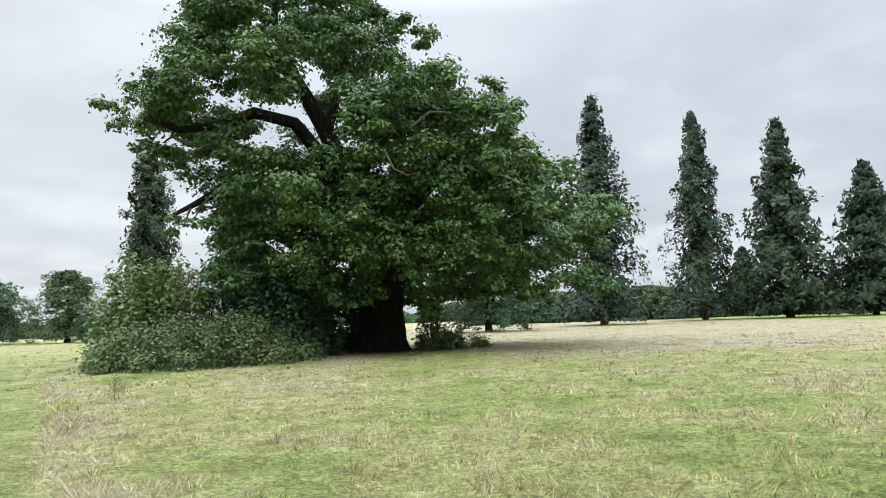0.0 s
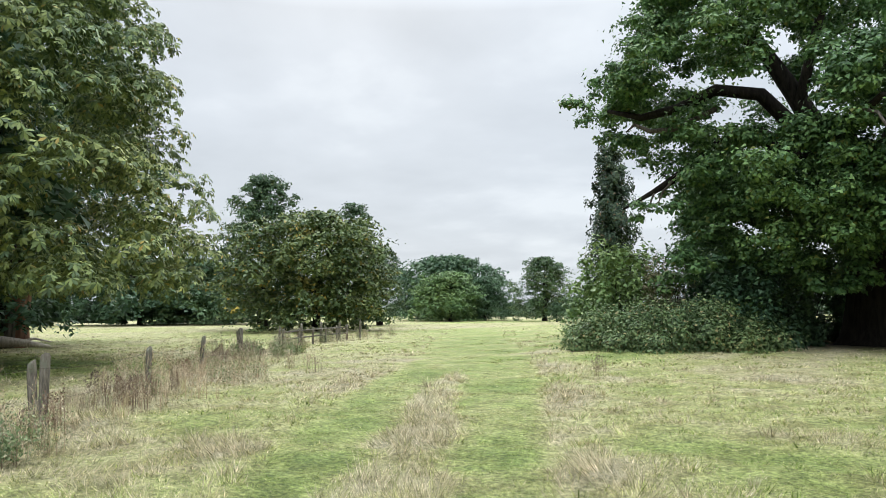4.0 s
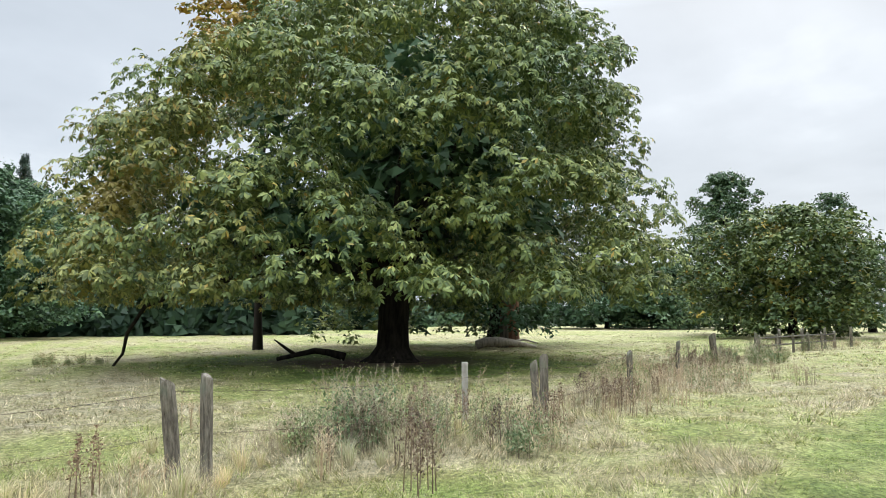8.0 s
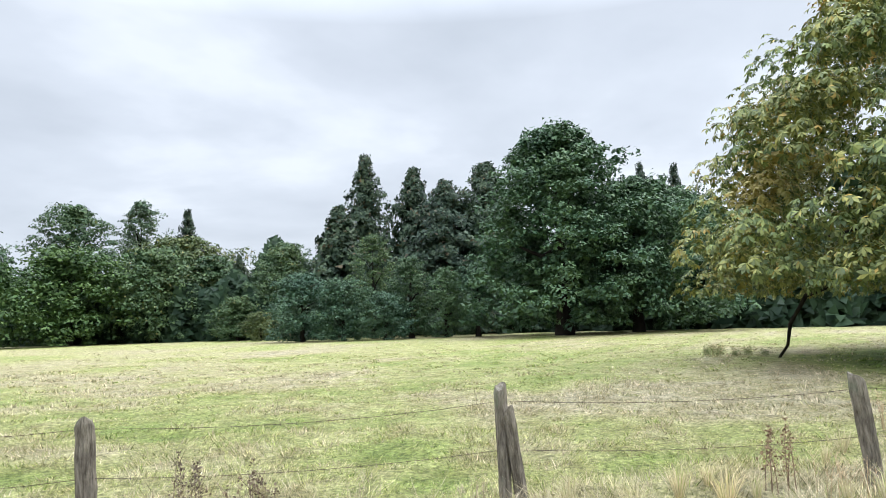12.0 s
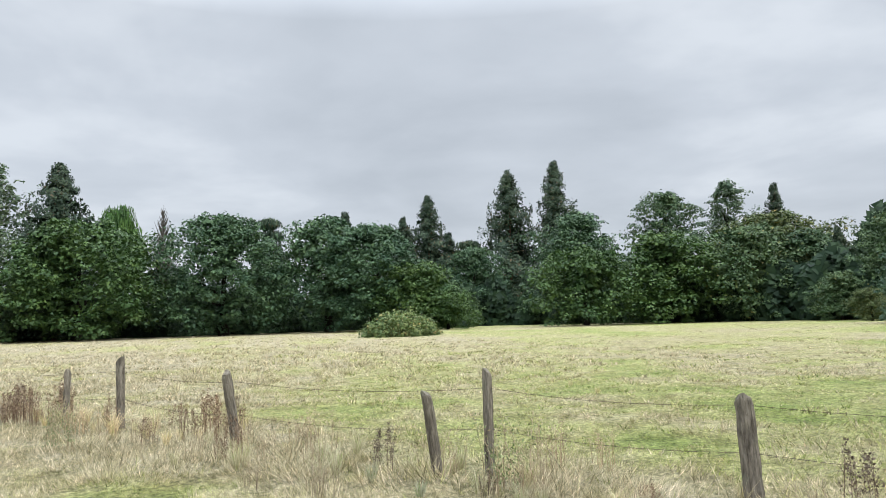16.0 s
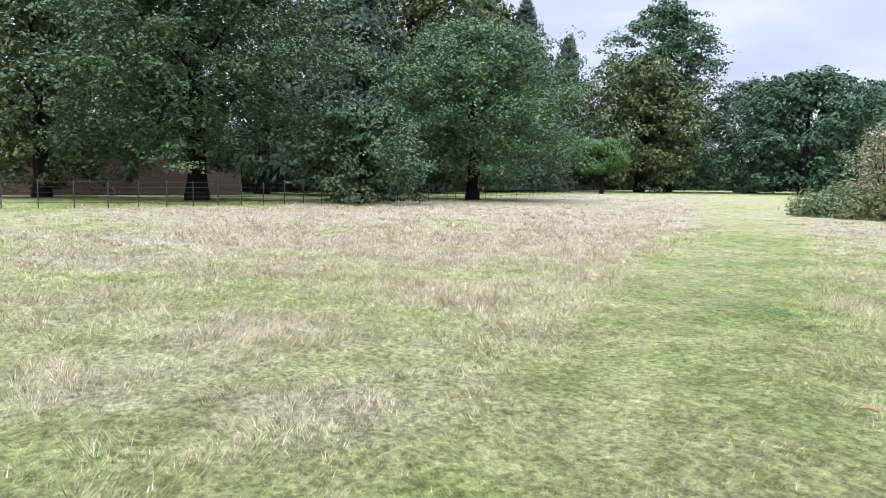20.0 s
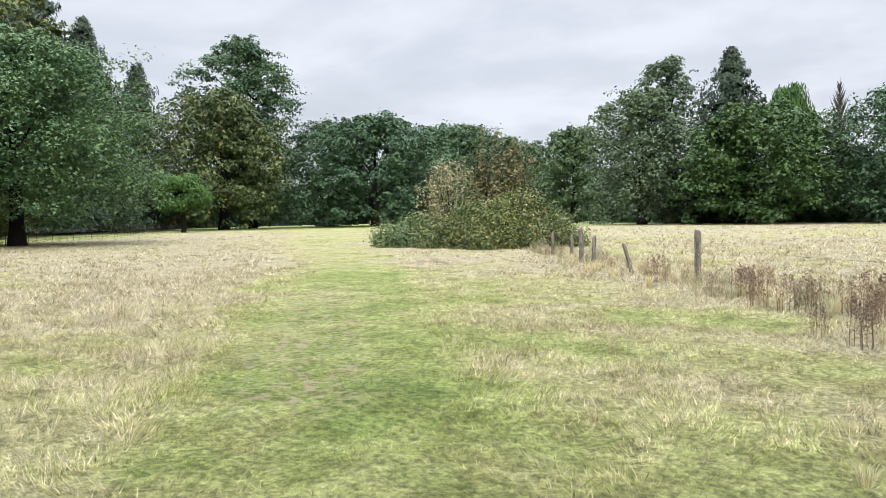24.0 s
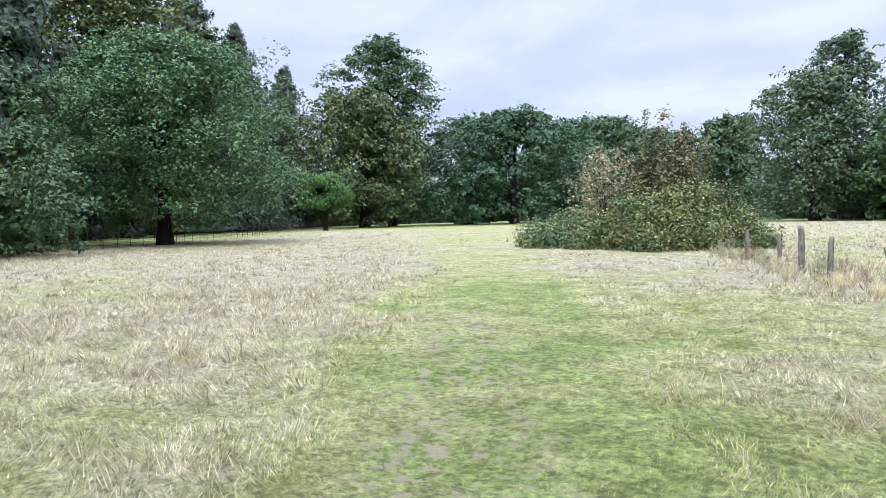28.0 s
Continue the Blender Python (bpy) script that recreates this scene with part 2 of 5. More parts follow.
WIRE = plain_material("rusty_wire", (0.10, 0.085, 0.075), 0.6, 0.6, (0.16, 0.10, 0.07))
IRON = plain_material("painted_iron", (0.018, 0.018, 0.019), 0.65, 0.0, (0.06, 0.04, 0.03))
RAILWOOD = plain_material("grey_rail_wood", (0.26, 0.24, 0.20), 0.85, 0.0, (0.42, 0.40, 0.35))
STRAW = leaf_material("straw_blade", (0.44, 0.38, 0.26), (0.60, 0.53, 0.38), (0.74, 0.67, 0.51), (0.36, 0.40, 0.16), 0.15, through_light=0.4, sheen=0.15)
STEM_DRY = leaf_material("dry_stem", (0.22, 0.16, 0.115), (0.40, 0.31, 0.225), (0.58, 0.48, 0.36), through_light=0.1, sheen=0.1)
STEM_RED = leaf_material("dock_seed", (0.105, 0.070, 0.055), (0.195, 0.138, 0.105), (0.31, 0.23, 0.18), through_light=0.1, sheen=0.1)


def brick_material():
    m, n, l, b = material("old_garden_brick")
    c = n.new("ShaderNodeTexCoord")
    br = n.new("ShaderNodeTexBrick")
    br.inputs["Scale"].default_value = 1.0
    br.inputs["Brick Width"].default_value, br.inputs["Row Height"].default_value, br.inputs["Mortar Size"].default_value = 0.225, 0.075, 0.01
    # brick tones darkened to carry the shade the wall stands in
    br.inputs["Color1"].default_value, br.inputs["Color2"].default_value, br.inputs["Mortar"].default_value = (0.125, 0.062, 0.042, 1), (0.085, 0.046, 0.034, 1), (0.15, 0.13, 0.11, 1)
    mp = n.new("ShaderNodeMapping")
    mp.inputs["Rotation"].default_value = (radians(90), 0, 0)
    l.new(c.outputs["Object"], mp.inputs["Vector"])
    l.new(mp.outputs[0], br.inputs["Vector"])
    l.new(br.outputs["Color"], b.inputs["Base Color"])
    b.inputs["Roughness"].default_value = 0.9
    return m


BRICK = brick_material()


def grass_material(name, blades):
    """Ground and blades share it: green to straw by the meadow's dryness, with patches and per-blade tone."""
    m, n, l, b = material(name)
    a = n.new("ShaderNodeAttribute")
    a.attribute_name = "dry"
    geo = n.new("ShaderNodeNewGeometry")
    pos = geo.outputs["Position"]
    patch = noise_node(n, l, 0.55, 5, 0.62, vec=pos)
    fine = noise_node(n, l, 4.5, 4, 0.7, vec=pos)
    s = n.new("ShaderNodeMath")
    s.operation = "MULTIPLY_ADD"
    l.new(patch.outputs["Fac"], s.inputs[0])
    s.inputs[1].default_value = 0.55
    l.new(a.outputs["Fac"], s.inputs[2])
    s2 = n.new("ShaderNodeMath")
    s2.operation = "MULTIPLY_ADD"
    l.new(fine.outputs["Fac"], s2.inputs[0])
    s2.inputs[1].default_value = 0.40
    l.new(s.outputs[0], s2.inputs[2])
    val = s2.outputs[0]
    if blades:
        s3 = n.new("ShaderNodeMath")
        s3.operation = "MULTIPLY_ADD"
        l.new(geo.outputs["Random Per Island"], s3.inputs[0])
        s3.inputs[1].default_value = 0.35
        l.new(val, s3.inputs[2])
        val = s3.outputs[0]
    mr = n.new("ShaderNodeMapRange")
    lo, hi = (0.40, 1.45) if blades else (0.22, 1.27)
    mr.inputs["From Min"].default_value, mr.inputs["From Max"].default_value = lo, hi
    l.new(val, mr.inputs["Value"])
    r = ramp_node(n, [(0.0, (0.165, 0.245, 0.058)), (0.28, (0.318, 0.378, 0.124)), (0.55, (0.450, 0.450, 0.215)), (0.8, (0.500, 0.445, 0.300)), (1.0, (0.500, 0.437, 0.345))])
    l.new(mr.outputs[0], r.inputs[0])
    # darker, browner tufts here and there
    tufts = noise_node(n, l, 1.5, 4, 0.6, vec=pos)
    mottle = ramp_node(n, [(0.36, (0.90, 0.88, 0.80) if blades else (0.70, 0.68, 0.60)), (0.58, (1.0, 1.0, 1.0))])
    l.new(tufts.outputs["Fac"], mottle.inputs[0])
    col = mix_node(n, l, 1.0, r.outputs[0], mottle.outputs[0], "MULTIPLY")
    for scale, dark, pale in ((15.0, (0.52, 0.54, 0.46), (1.40, 1.38, 1.36)), (3.2, (0.80, 0.82, 0.74), (1.14, 1.13, 1.12))):
        tuft_tone = noise_node(n, l, scale, 3, 0.7, vec=pos)
        tuft_ramp = ramp_node(n, [(0.36, dark), (0.64, pale)])
        l.new(tuft_tone.outputs["Fac"], tuft_ramp.inputs[0])
        col = mix_node(n, l, 1.0, col, tuft_ramp.outputs[0], "MULTIPLY")
    if blades:
        tone = ramp_node(n, [(0.0, (0.44, 0.46, 0.38)), (0.3, (0.80, 0.82, 0.74)), (0.65, (1.15, 1.15, 1.10)), (0.85, (1.28, 1.26, 1.24)), (1.0, (1.55, 1.52, 1.50))])
        l.new(geo.outputs["Random Per Island"], tone.inputs[0])
        col = mix_node(n, l, 1.0, col, tone.outputs[0], "MULTIPLY")
    else:
        speck = noise_node(n, l, 22.0, 8, 0.85, vec=pos)
        tone = ramp_node(n, [(0.38, (0.44, 0.45, 0.38)), (0.62, (1.08, 1.06, 1.00))])
        l.new(speck.outputs["Fac"], tone.inputs[0])
        col = mix_node(n, l, 1.0, col, tone.outputs[0], "MULTIPLY")
        e = n.new("ShaderNodeAttribute")
        e.attribute_name = "bare"
        earth = noise_node(n, l, 6.0, 5, 0.7, vec=pos)
        em = n.new("ShaderNodeMath")
        em.operation = "MULTIPLY"
        l.new(e.outputs["Fac"], em.inputs[0])
        er = ramp_node(n, [(0.51, (0, 0, 0)), (0.60, (1, 1, 1))])
        l.new(earth.outputs["Fac"], er.inputs[0])
        l.new(er.outputs[0], em.inputs[1])
        col = mix_node(n, l, em.outputs[0], col, (0.36, 0.29, 0.19))
        # dark ground under the trees: soil colour and painted shade together
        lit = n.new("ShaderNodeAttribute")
        lit.attribute_name = "shaded_litter"
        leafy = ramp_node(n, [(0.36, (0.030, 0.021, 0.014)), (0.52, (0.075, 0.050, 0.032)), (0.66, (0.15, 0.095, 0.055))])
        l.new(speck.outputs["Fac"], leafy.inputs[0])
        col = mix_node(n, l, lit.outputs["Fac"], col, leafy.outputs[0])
        bp = n.new("ShaderNodeBump")
        bp.inputs["Strength"].default_value, bp.inputs["Distance"].default_value = 1.0, 0.09
        bm_h = noise_node(n, l, 12.0, 7, 0.8, vec=pos)
        l.new(bm_h.outputs["Fac"], bp.inputs["Height"])
        l.new(bp.outputs[0], b.inputs["Normal"])
    l.new(col, b.inputs["Base Color"])
    b.inputs["Roughness"].default_value = 0.75
    b.inputs["Specular IOR Level"].default_value = 0.2
    if blades:
        tr = n.new("ShaderNodeBsdfTranslucent")
        l.new(col, tr.inputs["Color"])
        mx = n.new("ShaderNodeMixShader")
        mx.inputs[0].default_value = 0.22
        l.new(b.outputs[0], mx.inputs[1])
        l.new(tr.outputs[0], mx.inputs[2])
        l.new(mx.outputs[0], n["Material Output"].inputs["Surface"])
    return m


TURF = grass_material("meadow_turf", False)
BLADE = grass_material("grass_blade", True)


# ---- mesh helpers ----
def fast_mesh(name, verts, faces, mat, **attrs):
    """A mesh from arrays: verts (n, 3), faces (m, k)."""
    me = bpy.data.meshes.new(name)
    verts, faces = np.asarray(verts, np.float32), np.asarray(faces, np.int32)
    k = faces.shape[1]
    me.vertices.add(len(verts))
    me.vertices.foreach_set("co", verts.ravel())
    me.loops.add(faces.size)
    me.loops.foreach_set("vertex_index", faces.ravel())
    me.polygons.add(len(faces))
    me.polygons.foreach_set("loop_start", np.arange(len(faces), dtype=np.int32) * k)
    me.update(calc_edges=True)
    for key, values in attrs.items():
        me.attributes.new(key, "FLOAT", "POINT").data.foreach_set("value", np.asarray(values, np.float32))
    me.materials.append(mat)
    return me


def part(name, mesh, material=None, parent=None, label=""):
    """Links a mesh or a bmesh as one object, under a thing or a part."""
    if isinstance(mesh, bmesh.types.BMesh):
        me = bpy.data.meshes.new(name)
        mesh.to_mesh(me)
        mesh.free()
        mesh = me
    if material and not mesh.materials:
        mesh.materials.append(material)
    ob = new(name, mesh)
    ob.parent = parent
    return tagged(ob, label)


def smooth(mesh):
    mesh.polygons.foreach_set("use_smooth", np.ones(len(mesh.polygons), bool))
    return mesh


def tubes(name, lines, mat, sides=8, rough=0.0, seed=0):
    """One mesh of tapered tubes; each line is a list of (x, y, z, radius)."""
    rng = np.random.default_rng(seed)
    vs, fs, base = [], [], 0
    ang = np.arange(sides) * 2 * np.pi / sides
    for line in lines:
        p = np.array(line, float)
        d = np.gradient(p[:, :3], axis=0)
        d /= np.linalg.norm(d, axis=1, keepdims=True) + 1e-9
        ref = np.where(np.abs(d[:, 2:3]) > 0.9, np.array([[1.0, 0, 0]]), np.array([[0, 0, 1.0]]))
        u = np.cross(d, ref)
        u /= np.linalg.norm(u, axis=1, keepdims=True)
        w = np.cross(d, u)
        rr = p[:, 3:4] * (1 + rough * (rng.random((len(p), sides)) - 0.5) * 2)
        ring = p[:, None, :3] + rr[..., None] * (np.cos(ang)[None, :, None] * u[:, None] + np.sin(ang)[None, :, None] * w[:, None])
        vs.append(ring.reshape(-1, 3))
        for i in range(len(p) - 1):
            for j in range(sides):
                a, b2 = base + i * sides + j, base + i * sides + (j + 1) % sides
                fs.append((a, b2, b2 + sides, a + sides))
        # close the far end with a small fan folded into quads
        top = base + (len(p) - 1) * sides
        for j in range(1, sides - 1, 2):
            fs.append((top, top + j, top + j + 1, top + (j + 2) % sides))
        base += len(p) * sides
    return smooth(fast_mesh(name, np.concatenate(vs), fs, mat))


def unit(v):
    return v / (np.linalg.norm(v, axis=1, keepdims=True) + 1e-9)


def leaf_quads(rng, c, nrm, size, aspect=0.55, droop=0.3):
    """Folded lozenge leaves at c, facing about nrm."""
    n = len(c)
    nrm = unit(nrm + rng.normal(0, 0.45, (n, 3)))
    u = unit(np.cross(nrm, rng.normal(0, 1, (n, 3))))
    u[:, 2] -= droop
    u = unit(u)
    w = unit(np.cross(nrm, u))
    s = np.asarray(size).reshape(-1, 1) * rng.uniform(0.7, 1.3, (n, 1))
    fold = nrm * s * 0.12
    v = np.stack([c - u * s * 0.5, c + w * s * aspect * 0.5 - fold, c + u * s * 0.5, c - w * s * aspect * 0.5 - fold], 1).reshape(-1, 3)
    return v, np.arange(4 * n).reshape(-1, 4)


def leaf_tris(rng, c, nrm, size, aspect=0.75, droop=0.3):
    """Plain pointed leaves, one triangle each, for crowns and scrub of many leaves."""
    n = len(c)
    nrm = unit(unit(nrm) + rng.normal(0, 0.30, (n, 3)))
    u = unit(np.cross(nrm, rng.normal(0, 1, (n, 3))))
    u[:, 2] -= droop
    u = unit(u)
    w = unit(np.cross(nrm, u))
    s = np.asarray(size).reshape(-1, 1) * rng.uniform(0.65, 1.35, (n, 1))
    v = np.stack([c - u * s * 0.4 + w * s * aspect * 0.5, c - u * s * 0.3 - w * s * aspect * 0.5, c + u * s * 0.6], 1).reshape(-1, 3)
    return v, np.arange(3 * n).reshape(-1, 3)


def blob_leaves(rng, centres, radii, per, flat=0.75, stray=0.1):
    """Leaf places on the outer shells of clumps; returns places and outward directions."""
    cs, ns = [], []
    for c, r in zip(centres, radii):
        d = unit(rng.normal(0, 1, (per, 3)))
        d[:, 2] = np.where(d[:, 2] < -0.35, -d[:, 2], d[:, 2])
        rad = r * np.where(rng.random((per, 1)) < stray, rng.uniform(1.0, 1.9, (per, 1)), rng.uniform(0.35, 1.08, (per, 1)) ** 0.6)
        cs.append(c + d * rad * np.array([1, 1, flat]))
        ns.append(d + np.array([0, 0, 0.35]))
    return np.concatenate(cs), np.concatenate(ns)


# ---- the ground: one sheet to the horizon ----
# mown strips: centre line with half widths, and the dryness of their turf
LANES = (
    ((( -0.6, 0.6, 1.2), (-2.2, 2.6, 1.35), (-3.9, 4.9, 1.42), (-5.6, 7.9, 1.7), (-8.0, 12.5, 1.85), (-11.9, 20.2, 1.9), (-20.6, 35.0, 1.9), (-34.0, 60.0, 2.0)), 0.12),
    (((-0.6, 0.6, 1.2), (0.0, 0.0, 1.2), (3.5, -3.9, 1.2), (6.9, -7.3, 1.15), (9.6, -10.6, 1.3), (13.0, -14.9, 1.4), (17.0, -19.8, 1.5), (31.0, -36.0, 1.5), (63.0, -72.0, 1.6), (150.0, -170.0, 2.0)), 0.17),
)
# the uncut ridge between the two wheel tracks
RIDGE = ((-2.6, 3.0, 0.42), (-3.93, 4.87, 0.50), (-5.6, 7.9, 0.42), (-8.0, 12.2, 0.32), (-9.6, 15.4, 0.05))
FENCE_LINE = ((-34.0, 44.0), (-28.0, 36.0), (-25.4, 28.0), (-19.3, 16.6), (-14.0, 10.0), (-9.8, 4.8), (-8.1, 0.4), (-5.6, -2.2), (-4.0, -4.7), (-2.5, -7.0), (-0.5, -9.8), (1.2, -12.6), (6.3, -18.2), (11.5, -24.5), (17.0, -33.0))


def line_distance(x, y, line):
    best = np.full(np.shape(x), 1e9)
    for (ax, ay), (bx, by) in zip(line, line[1:]):
        dx, dy = bx - ax, by - ay
        k = np.clip(((x - ax) * dx + (y - ay) * dy) / (dx * dx + dy * dy), 0, 1)
        best = np.minimum(best, np.hypot(x - ax - k * dx, y - ay - k * dy))
    return best


def inside_strip(x, y, strip):
    """Metres inside the edge of a strip with a changing half width; below 0 outside it."""
    best = np.full(np.shape(x), -1e9)
    for (ax, ay, aw), (bx, by, bw) in zip(strip, strip[1:]):
        dx, dy = bx - ax, by - ay
        k = np.clip(((x - ax) * dx + (y - ay) * dy) / (dx * dx + dy * dy), 0, 1)
        best = np.maximum(best, aw + (bw - aw) * k - np.hypot(x - ax - k * dx, y - ay - k * dy))
    return best


def side_of_fence(x, y):
    """Above 0 beyond the fence, in the wide pasture."""
    return -((x + 8.1) * 0.79 + (y - 0.4) * 0.61)


def wave(x, y, s):
    """A cheap smooth field between -1 and 1."""
    return (np.sin(x * s + 1.3 * np.sin(y * s * 0.7 + 0.5)) + np.sin(y * s * 1.13 + 1.7 * np.sin(x * s * 0.6 + 2.0))) * 0.5


def lattice(x, y, cell, seed):
    """Smooth random patches about one cell across, between -1 and 1."""
    grid = np.random.default_rng(seed).uniform(-1, 1, (64, 64))
    u, v = np.asarray(x) / cell + 31.7, np.asarray(y) / cell + 17.3
    i, j = np.floor(u).astype(int), np.floor(v).astype(int)
    fu, fv = u - i, v - j
    fu, fv = fu * fu * (3 - 2 * fu), fv * fv * (3 - 2 * fv)
    g = lambda a, b: grid[a % 64, b % 64]
    return (g(i, j) * (1 - fu) + g(i + 1, j) * fu) * (1 - fv) + (g(i, j + 1) * (1 - fu) + g(i + 1, j + 1) * fu) * fv


def in_garden(x, y):
    """Beyond the iron railing."""
    return x > np.interp(y, (-86, -71, -46, -31.5, -20, -10, 0, 14, 32), (112, 98, 73, 60, 51.5, 45.2, 40.2, 39.6, 38))


def meadow(x, y):
    """Dryness, height of the grass, bare earth, dark soil tinted for tree shade, and mown turf at places."""
    x, y = np.asarray(x, float), np.asarray(y, float)
    tussock, clump, broad = lattice(x, y, 0.42, 1), lattice(x, y, 1.5, 2), lattice(x, y, 5.0, 3)
    ragged = 0.12 * clump + 0.10 * tussock
    lane, lane_dry, verge = np.zeros(np.shape(x)), np.zeros(np.shape(x)), np.zeros(np.shape(x))
    for n, (strip, tone) in enumerate(LANES):
        deep = inside_strip(x, y, strip) + ragged
        if n == 0:
            deep = np.minimum(deep, -inside_strip(x, y, RIDGE) - ragged)
        this = np.clip(deep / (0.22 if n == 0 else 0.5) + 0.3, 0, 1)
        # uncut straw stands along the mown edge
        if n == 0:
            verge = np.clip((1.3 + deep) / 1.0, 0, 1) * (1 - this) * np.clip((np.hypot(x, y) - 3.0) / 2.0, 0, 1) * np.clip(0.75 + 0.7 * clump, 0.15, 1)
        lane_dry = np.where(this > lane, tone, lane_dry)
        lane = np.maximum(lane, this)
    verge = np.maximum(verge, np.clip(inside_strip(x, y, RIDGE) / 0.15 + 0.6, 0, 1))
    fence = np.clip((2.0 - line_distance(x, y, FENCE_LINE)) / 1.4, 0, 1)
    beyond = side_of_fence(x, y) > 0
    # the pasture turns to straw towards the south, green under the chestnut's side
    south = np.clip((-y - 12) / 14, 0, 1) * np.clip((x + 22) / 16, 0, 1)
    # across the path: the long straw of the south-east meadow, and the shorter side by the fence
    across = (x - 3.5) * 0.72 + (y + 3.9) * 0.69
    left = np.clip((across - 1.2) / 0.8, 0, 1) * np.clip((3 - y) / 5, 0, 1)
    far_left = left * np.clip((np.hypot(x - 3, y + 3) - 8) / 8, 0, 1)
    right = np.clip((-across - 1.4) / 1.0, 0, 1) * np.clip((-1 - y) / 3, 0, 1)
    far_right = right * np.clip((np.hypot(x - 3, y + 3) - 14) / 8, 0, 1)
    far_oak = np.clip((np.hypot(x, y) - 26) / 12, 0, 1) * np.clip((y - 10) / 20, 0, 1) * np.clip((x + 6) / 12, 0, 1)
    dry = np.where(beyond, 0.40 + 0.30 * south, 0.27 + 0.09 * np.clip(y / 8, 0, 1) + 0.24 * verge + 0.14 * left + 0.36 * far_left + 0.12 * right + 0.34 * far_right + 0.5 * far_oak)
    garden = in_garden(x, y)
    mown = np.maximum(garden * 1.0, np.clip((np.hypot(x, y) - 105) / 20, 0, 1) * (x > 40))
    dry = dry * (1 - mown) + 0.15 * mown
    dry = dry + 0.28 * clump + 0.16 * tussock + 0.22 * broad
    dry = dry + 0.34 * fence
    tall = np.where(beyond, 0.07 + 0.10 * south, 0.075 + 0.02 * left + 0.05 * far_left - 0.01 * right + 0.07 * verge) + 0.11 * fence
    tall = tall * np.clip(0.8 + 0.65 * tussock + 0.45 * clump, 0.3, 2.2)
    dry = dry * (1 - lane) + lane * (lane_dry + 0.14 * clump + 0.16 * tussock + 0.10 * broad)
    tall = np.clip(tall, 0.03, 1) * (1 - lane) + lane * (0.030 + 0.012 * tussock)
    bare = lane * np.clip(1.3 - line_distance(x, y, ((7.4, -7.6), (13.5, -14.2))) / 0.8, 0, 1)
    under = np.clip((9.5 - np.hypot(x + 26.5, y - 7.5)) / 3, 0, 1)
    dry = dry - 0.70 * under
    # dark soil under chestnut and oak, with the trees' shade in its colour
    shaded_litter = np.clip((4.4 - np.hypot(x + 26.4, (y - 7.6) * 0.8)) / 2.0 + 0.5 * clump, 0, 1)
    shaded_litter = np.maximum(shaded_litter, np.clip((4.5 - np.hypot(x + 1.2, y - 35)) / 2, 0, 1))
    tall = tall * (1 - 0.6 * shaded_litter)
    return dry, tall, bare, shaded_litter, lane


def build_ground():
    inner = np.arange(-19, 19.01, 0.23)
    outer = 19 * (2600 / 19) ** (np.arange(1, 41) / 40)
    ax = np.concatenate([-outer[::-1], inner, outer])
    gx, gy = np.meshgrid(ax, ax, indexing="ij")
    near = np.clip(1 - np.hypot(gx, gy) / 60, 0, 1)
    dry, tall, bare, shaded_litter, lane = meadow(gx.ravel(), gy.ravel())
    rough = ((1 - lane) * np.clip(lattice(gx, gy, 0.42, 1).ravel(), -0.6, 1)).reshape(gx.shape)
    gz = near * (0.03 * wave(gx, gy, 1.9) + 0.02 * wave(gy, gx, 4.3) + 0.045 * rough) - 0.04
    n = len(ax)
    i, j = np.meshgrid(np.arange(n - 1), np.arange(n - 1), indexing="ij")
    a = (i * n + j).ravel()
    me = fast_mesh("ground", np.stack([gx.ravel(), gy.ravel(), gz.ravel()], 1), np.stack([a, a + n, a + n + 1, a + 1], 1), TURF, dry=dry, bare=bare, shaded_litter=shaded_litter)
    return tagged(new("ground", smooth(me)), "rough grass meadow with mown green paths and straw-coloured patches", "meadow", kind="structure")


build_ground()
WALK_LINE = ((-0.8, 0.2), (0.1, 0.0), (0.3, -0.7), (1.4, -1.6), (3.3, -3.4), (5.9, -6.1))


